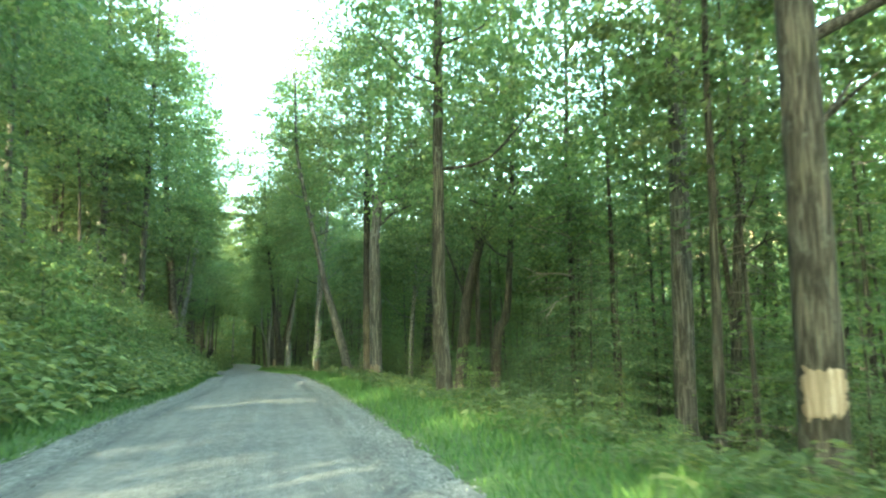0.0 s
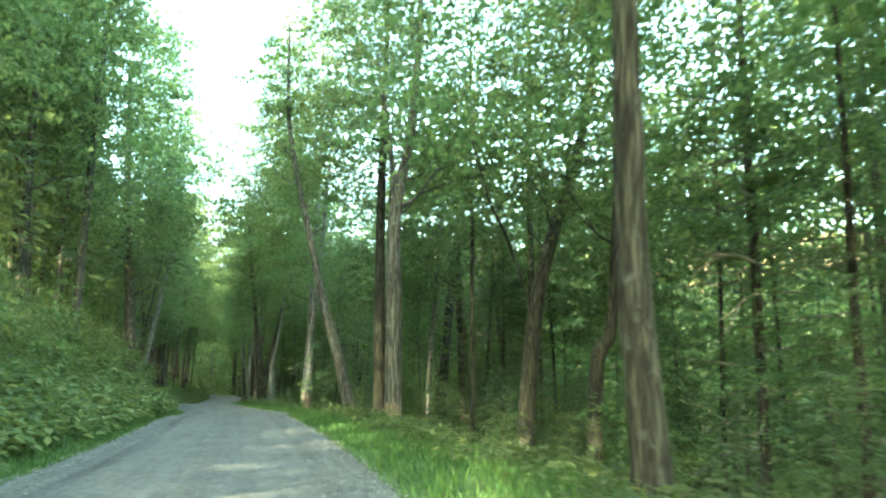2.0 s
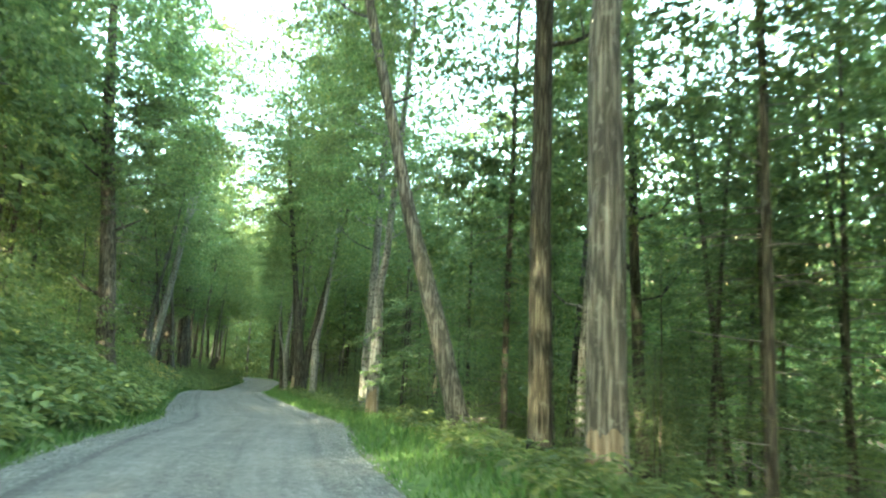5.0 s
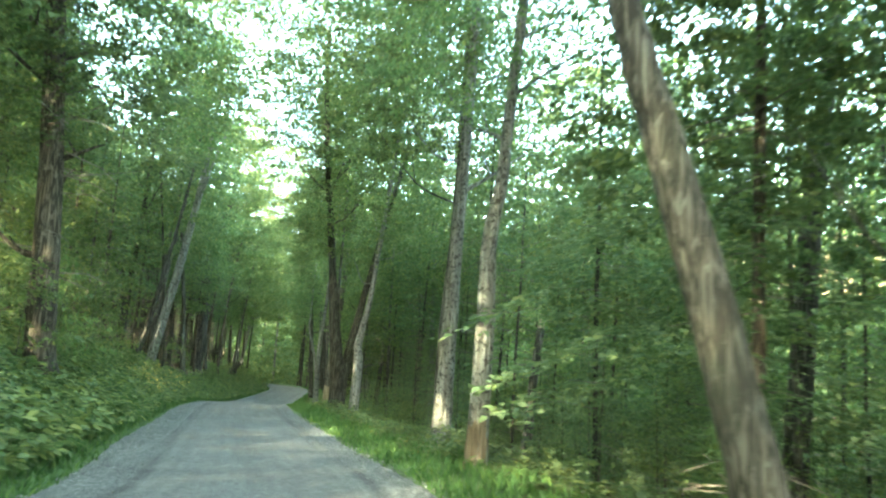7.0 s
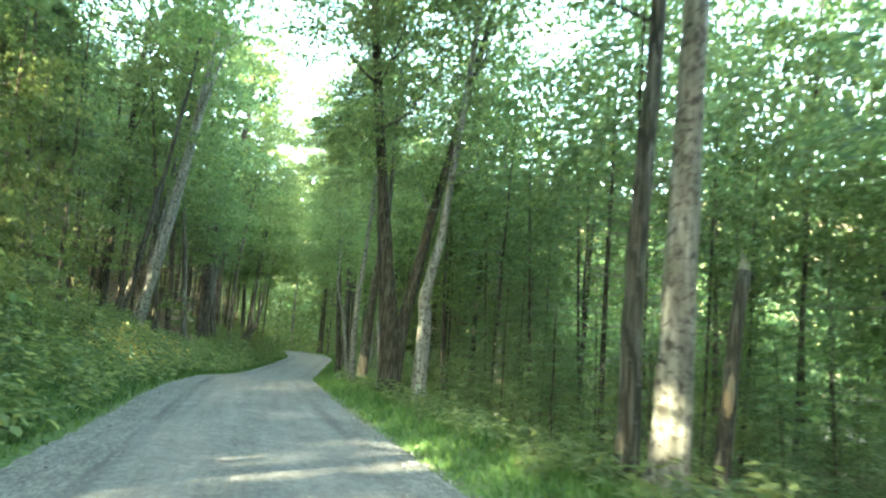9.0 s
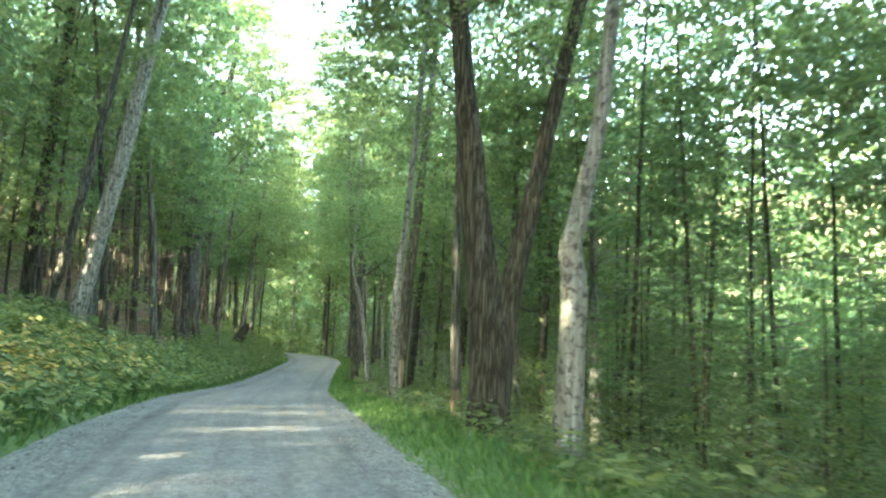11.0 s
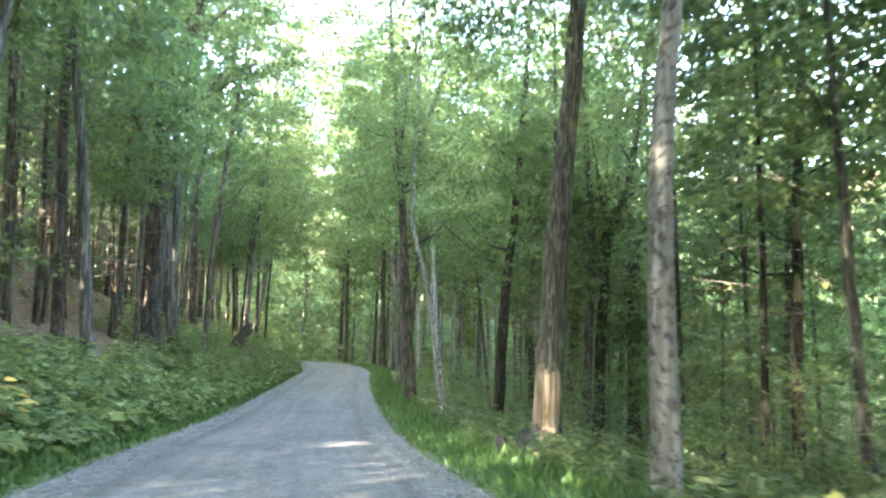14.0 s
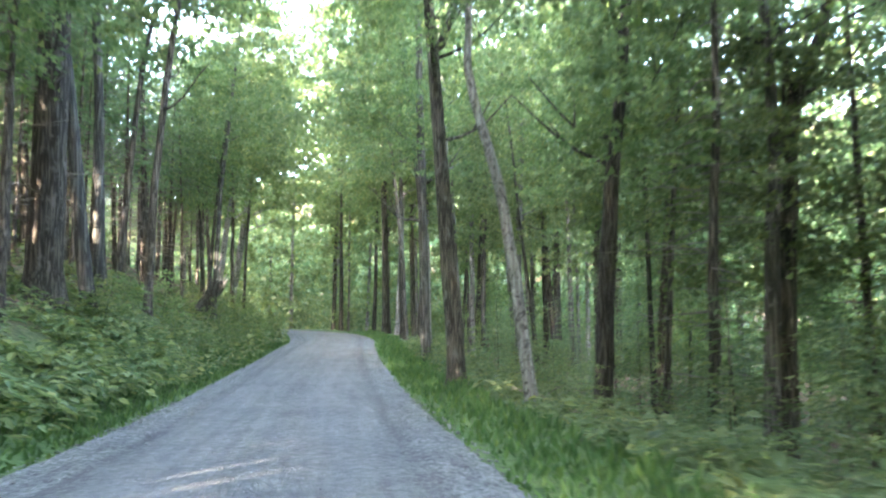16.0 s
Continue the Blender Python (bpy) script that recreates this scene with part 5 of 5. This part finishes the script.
far_woods("distant_woods", 54, -50, -18, 80, 225, 8, 25, 1300, 14, 0.62, "dark green leafage filling the slope behind the conifers", LEAF_LIGHT)
far_woods("distant_woods", 53, -16, 42, 198, 256, 0.3, 34, 4600, 14, 0.65, "distant green leafage beyond the bend", NEEDLE)

far_woods("tree_canopy", 67, 3.4, 12, 80, 138, 9.5, 25, 1300, 64, 0.17, "leafy crowns of the trees along the verge", LEAF_LIGHT)
far_woods("tree_canopy", 66, -8, 8, 140, 205, 11, 33, 1700, 80, 0.25, "light green crowns meeting over the road", LEAF_LIGHT)
far_woods("tree_canopy", 71, -8, 8, 84, 102, 16, 29, 620, 66, 0.22, "leafy boughs arching high over the road", LEAF_LIGHT)
far_woods("tree_canopy", 72, 5, 16, 104, 150, 10, 24, 550, 44, 0.2, "leafy crowns over the lower verge", LEAF_LIGHT)
far_woods("tree_canopy", 68, 3.5, 14, 15, 40, 8, 23, 800, 44, 0.2, "leafy crowns of the trees beside the road", LEAF_LIGHT)
far_woods("tree_canopy", 77, 3.0, 12, 40, 62, 13, 27, 500, 46, 0.2, "high leafy crowns beside the road", LEAF_LIGHT)
# its stretch behind the start is unseen, added as a sun block
far_woods("tree_canopy", 69, -17, -5.5, -30, 66, 8, 25, 2700, 46, 0.2, "leafy crowns of the trees on the bank", LEAF_LIGHT)
far_woods("tree_canopy", 73, -20, -11, 66, 106, 7, 24, 1100, 46, 0.2, "leafy crowns of the trees higher on the bank", LEAF_LIGHT)
far_woods("tree_canopy", 70, 17, 34, 14, 150, 3, 16, 1500, 34, 0.27, "light green leaves of the trees in the hollow", LEAF_LIGHT)
far_woods("tree_canopy", 75, -8.5, -3, 64, 100, 15, 31, 520, 66, 0.23, "high crowns reaching over the road from the bank", LEAF_LIGHT)
far_woods("tree_canopy", 76, 2.5, 8.5, 58, 92, 14, 30, 520, 66, 0.23, "high crowns reaching over the road from the verge", LEAF_LIGHT)
far_woods("tree_canopy", 79, 8, 25, 24, 62, 9, 23, 850, 60, 0.2, "leafy crowns over the near hollow", LEAF)
far_woods("tree_canopy", 80, 7, 22, 88, 130, 13, 28, 700, 60, 0.22, "leafy crowns high over the hollow", LEAF)
far_woods("tree_canopy", 81, -25, -9.5, 112, 152, 5, 21, 900, 50, 0.24, "dark boughs of the conifers on the slope", NEEDLE)
far_woods("tree_canopy", 82, 24, 44, 30, 190, 5, 23, 2100, 40, 0.34, "leafy crowns standing beyond the hollow with open gaps", LEAF, 1.3, 6.0)
far_woods("tree_canopy", 83, 13, 27, 106, 142, 5, 18, 360, 54, 0.2, "leafy green crowns below the road's bend", LEAF_LIGHT, 1.0, 4.0)
# added backdrop that blocks bright sky beyond the bend
far_woods("distant_woods", 65, -70, 90, 236, 340, 0.3, 18, 4500, 14, 1.3, "added wooded backdrop far beyond the bend", NEEDLE)
far_woods("distant_thicket", 55, 23, 46, -40, 230, 0.1, 8.5, 4200, 14, 0.55, "green thicket on the far side of the hollow", LEAF_LIGHT)
far_woods("distant_thicket", 56, -42, -19, 80, 225, 0.1, 3.5, 1300, 14, 0.5, "dark green thicket high on the slope", NEEDLE)
far_woods("distant_thicket", 58, -6, 48, 203, 246, 0.1, 11, 1800, 14, 0.6, "dense green thicket closing the view beyond the bend", NEEDLE)
far_woods("distant_woods", 59, -40, -26, 80, 225, 0.1, 24, 3000, 14, 0.8, "dark woods standing along the top of the slope", NEEDLE)
far_woods("distant_thicket", 74, -32, -16, 86, 205, 0.4, 9, 1700, 30, 0.3, "dark conifer boughs filling the slope", NEEDLE)
far_woods("distant_woods", 78, -5, 28, 184, 222, 0.2, 15, 1500, 44, 0.32, "dim green leafage behind the trees at the bend", LEAF)
far_woods("distant_thicket", 57, 4, 48, 190, 240, 0.1, 4.0, 1100, 14, 0.5, "green thicket beyond the bend", NEEDLE)

# young growth
YOUNG = "young trees under the canopy"
saplings = [model("sapling", plain_stem(110 + i, 3.6 + 0.8 * i, 0.05, 0.3, BARK_GREY, 6), [("crown", LOW_CROWNS[i], 0.9, 1.0)], "leafy green sapling under the trees", "sapling", YOUNG) for i in range(4)]
plant(saplings, scatter(SPARSE, 72, 10.0, 24, 12, 165, 1.6, TAKEN, 1.0, 0.9), SPARSE, 0.45, 0.95)
bank_saplings = [model("shrub", plain_stem(120 + i, 2.6 + 0.6 * i, 0.05, 0.3, BARK_GREY, 6), [("crown", BANK_CROWNS[i], 0.1, 1.0)], "dense leafy shrub on the bank", "shrub", "shrubs on the bank") for i in range(4)]
plant(bank_saplings, scatter(SPARSE, 88, -6.0, -14, 4, 92, 1.3, TAKEN, 1.3, 0.5), SPARSE, 0.55, 1.15)
bend_shrubs = [model("shrub", plain_stem(126 + i, 1.6, 0.04, 0.2, BARK_GREY, 6), [("crown", BANK_CROWNS[i], 0.0, 0.6)], "leafy green shrub at the foot of the bank", "shrub", "shrubs on the bank") for i in range(2)]
plant(bend_shrubs, scatter(SPARSE, 20, -3.9, -7.0, 128, 176, 1.5, TAKEN, 1.0, 0.8), SPARSE, 0.6, 1.1)
young_conifers = [model("young_conifer", plain_stem(130 + i, 5.2 + i, 0.09, 0.1, BARK_PINE, 6), [("crown", LOW_BOUGHS[i], 0, 1.0)], "young dark green conifer under the trees", "young conifer", YOUNG) for i in range(2)]
plant(young_conifers, scatter(SPARSE, 90, 7.5, 20, 8, 165, 1.7, TAKEN, 1.1, 1.0), SPARSE, 0.45, 1.1)
tall_hemlocks = [model("conifer_tree", plain_stem(210 + i, 17.0, 0.24 + 0.05 * i, 0.3, BARK_PINE, 9), [("crown", FINE_BOUGHS[i], -2.4 + 0.6 * i, 1.0), ("dead_branch", DEAD_TWIGS[i], 0, 0.9)], "tall hemlock with dark feathery layered boughs", "tree", WOOD) for i in range(2)]
plant(tall_hemlocks, scatter(SPARSE, 6, 12, 21, 30, 70, 3.0, TAKEN, 1.0, 1.6) + scatter(SPARSE, 2, 9.5, 13, 98, 106, 4.0, TAKEN, 1.0, 1.8), SPARSE, 0.85, 1.1)
# kept free so that the camera sees the tall trunks and the snag
CLEAR = [(-12.2, 70.0), (-11.3, 74.0), (-10.6, 77.0), (-10.0, 80.0), (4.9, 17.0), (5.8, 20.0), (6.5, 22.5), (7.0, 19.5), (8.4, 23.4), (9.3, 25.8), (-18.5, 110.0), (-17.9, 112.6), (-1.3, 41.2), (-2.1, 46.0)]
TAKEN.extend(CLEAR)
for k, (x, y) in enumerate([(-21.3, 122.5), (-19.0, 126.5), (-17.2, 119.5)]):
    if k:
        copy_thing(tall_hemlocks[k % 2], pose(x, y, land(x, y), 0, 0, 95 * k))
    TAKEN.append((x, y))
tree("deciduous_tree", [(-21.9, 125.0, 0), (-21.63, 125.0, 2.8), (-21.45, 125.0, 4.7), (-21.52, 125.0, 7.3), (-21.7, 125.0, 11), (-21.8, 125.0, 16)], 0.38, BARK_GREY, "upright grey tree close beside a forked one", "tree", ROADSIDE, 146,
     [(CROWNS[0], 10.5, 0.55)], (9, 14, 4, 2.6))
tree("deciduous_tree", [(-21.35, 125.6, 0), (-21.15, 125.6, 2.15), (-20.96, 125.6, 4.1), (-20.8, 125.6, 6.2), (-20.4, 125.6, 7.3), (-19.9, 125.6, 9.0), (-19.0, 125.6, 15)], 0.46, BARK_DARK, "dark forked tree leaning over the hollow", "tree", ROADSIDE, 147,
     [(CROWNS[2], 10.5, 0.55)], (9, 14, 4, 2.6), tip=0.4, forks=[([(-20.82, 125.6, 6.1), (-21.02, 125.6, 7.4), (-21.2, 125.6, 8.6), (-21.5, 125.6, 11)], 0.24)])
tree("conifer_tree", [(-23.4, 124.0, 0), (-23.23, 124.0, 3.3), (-23.06, 124.0, 6.4), (-23.0, 124.0, 13)], 0.26, BARK_DARK, "thin dark conifer ringed with dead level branches", "tree", ROADSIDE, 148,
     [(DEAD_TWIGS[1], 0, 0.95), (DEAD_TWIGS[2], 0.4, 0.8)], ())
HEMLOCK_BOUGHS = [conifer_mesh("crown", RNG, 0.9 + 0.5 * i, 6.5 + 1.6 * i, 2.3 + 0.3 * i, 0.55, NEEDLE, 0.17, 44) for i in range(3)]
understory_hemlocks = [model("young_conifer", plain_stem(170 + i, 7.0 + 1.6 * i, 0.11 + 0.02 * i, 0.1, BARK_PINE, 7), [("crown", HEMLOCK_BOUGHS[i], 0, 1.0)], "young hemlock with flat layered dark green boughs", "young conifer", YOUNG) for i in range(3)]
plant(understory_hemlocks, scatter(SPARSE, 66, 9.5, 19, 4, 108, 1.9, TAKEN, 1.1, 1.6) + scatter(SPARSE, 14, 11, 21, 108, 165, 2.5, TAKEN, 1.0, 1.6), SPARSE, 0.6, 1.1)
UNDER_CROWNS = [crown_mesh("crown", RNG, 2.2 + 0.2 * i, 4.5 + i, 75, 44, 0.16, LEAF_LIGHT, 0.15, 0.85, True, flat=0.85) for i in range(3)]
understory_maples = [model("sapling", plain_stem(180 + i, 6.5 + i, 0.09 + 0.02 * i, 0.4, BARK_GREY, 7, (2, 5.5, 5, 1.5)), [("crown", UNDER_CROWNS[i], 1.6, 1.0)], "slim young broadleaf tree with light green leaves", "sapling", YOUNG) for i in range(3)]
plant(understory_maples, scatter(SPARSE, 34, 10, 22, 6, 110, 2.4, TAKEN, 1.0, 1.7) + scatter(SPARSE, 12, 11, 24, 110, 170, 3.0, TAKEN, 1.0, 1.7), SPARSE, 0.6, 1.15)
verge_shrubs = [model("shrub", plain_stem(190 + i, 1.3, 0.03, 0.15, BARK_GREY, 5), [("crown", BANK_CROWNS[i], 0.0, 0.5)], "dark leafy shrub below the verge", "shrub", "shrubs below the verge") for i in range(3)]
plant(verge_shrubs, scatter(SPARSE, 110, 6.6, 11.5, 3, 160, 1.0, TAKEN, 1.2, 0.6), SPARSE, 0.5, 1.1)
for k, (x, y, size) in enumerate([(-20.3, 106.6, 1.5), (-19.3, 105.6, 1.3), (-21.3, 105.9, 1.1), (-19.0, 108.6, 1.6), (-20.6, 109.4, 1.4), (-17.9, 107.0, 1.3)]):
    copy_thing(verge_shrubs[k % 3], pose(x, y, land(x, y), 0, 0, 75 * k) @ Matrix.Diagonal((size, size, size * 1.35, 1)))
for k, (x, y, size) in enumerate([(-14.9, 92.4, 1.0), (-12.9, 96.6, 1.15), (-15.4, 97.0, 0.9), (-11.6, 91.2, 1.05)]):
    copy_thing(understory_hemlocks[k % 3], pose(x, y, land(x, y), 0, 0, 65 * k) @ Matrix.Diagonal((size, size, size, 1)))
bank_trees = [model("deciduous_tree", plain_stem(200 + i, 17.0, 0.26 + 0.05 * i, 1.0 - 0.6 * i, (BARK_DARK, BARK_GREY, BARK_PINE)[i], 10, (5, 14, 6, 2.6)), [("crown", MID_CROWNS[i], 5.5 + i, 0.95)], "tall leafy tree rooted on the bank", "tree", UPSLOPE) for i in range(3)]
# trees behind the start are unseen, added to shade the right side
plant(bank_trees, scatter(SPARSE, 22, -9.0, -13.5, -30, 70, 3.6, TAKEN, 1.0, 2.2), SPARSE, 0.9, 1.2)
# maples added on the bank to block sun from the roadside trunks
for k, (x, y) in enumerate([(-30.6, 76.0), (-33.2, 72.2), (-29.6, 79.8), (-33.8, 86.6), (-32.6, 90.2), (-39.0, 106.2), (-37.6, 98.4)]):
    copy_thing(understory_maples[k % 3], pose(x, y, land(x, y), 0, 0, 70 * k) @ Matrix.Diagonal((1.25, 1.25, 1.35, 1)))
# taller trees added where they keep sun off the verge trunks
for k, (x, y) in enumerate([(-29.0, 73.2), (-23.4, 58.0), (-24.6, 60.5), (-27.9, 68.6)]):
    copy_thing(bank_trees[k % 3], pose(x, y, land(x, y), 0, 0, 80 * k) @ Matrix.Diagonal((0.95, 0.95, 0.9, 1)))
MAPLE = crown_mesh("crown", RNG, 0.75, 0.45, 14, 16, 0.17, LEAF_LIGHT, 0.1, 0.85)
SPRIG = crown_mesh("crown", RNG, 0.16, 0.15, 3, 3, 0.24, HERB, 0.1, 0.55)
lone = model("sapling", plain_stem(150, 2.7, 0.06, 0.35, BARK_GREY, 7), [("crown", MAPLE, 2.15, 1.0)], "small bright green maple sapling on the bank", "sapling", YOUNG)
lone.location = (-35.9, 110.1, land(-35.9, 110.1))
sprig = model("sapling", plain_stem(151, 0.75, 0.02, 0.05, BARK_GREY, 5), [("crown", SPRIG, 0.6, 1.0)], "small sprig of pale green leaves below the verge", "sapling", YOUNG)
sprig.location = (-1.95, 43.84, land(-1.95, 43.84))
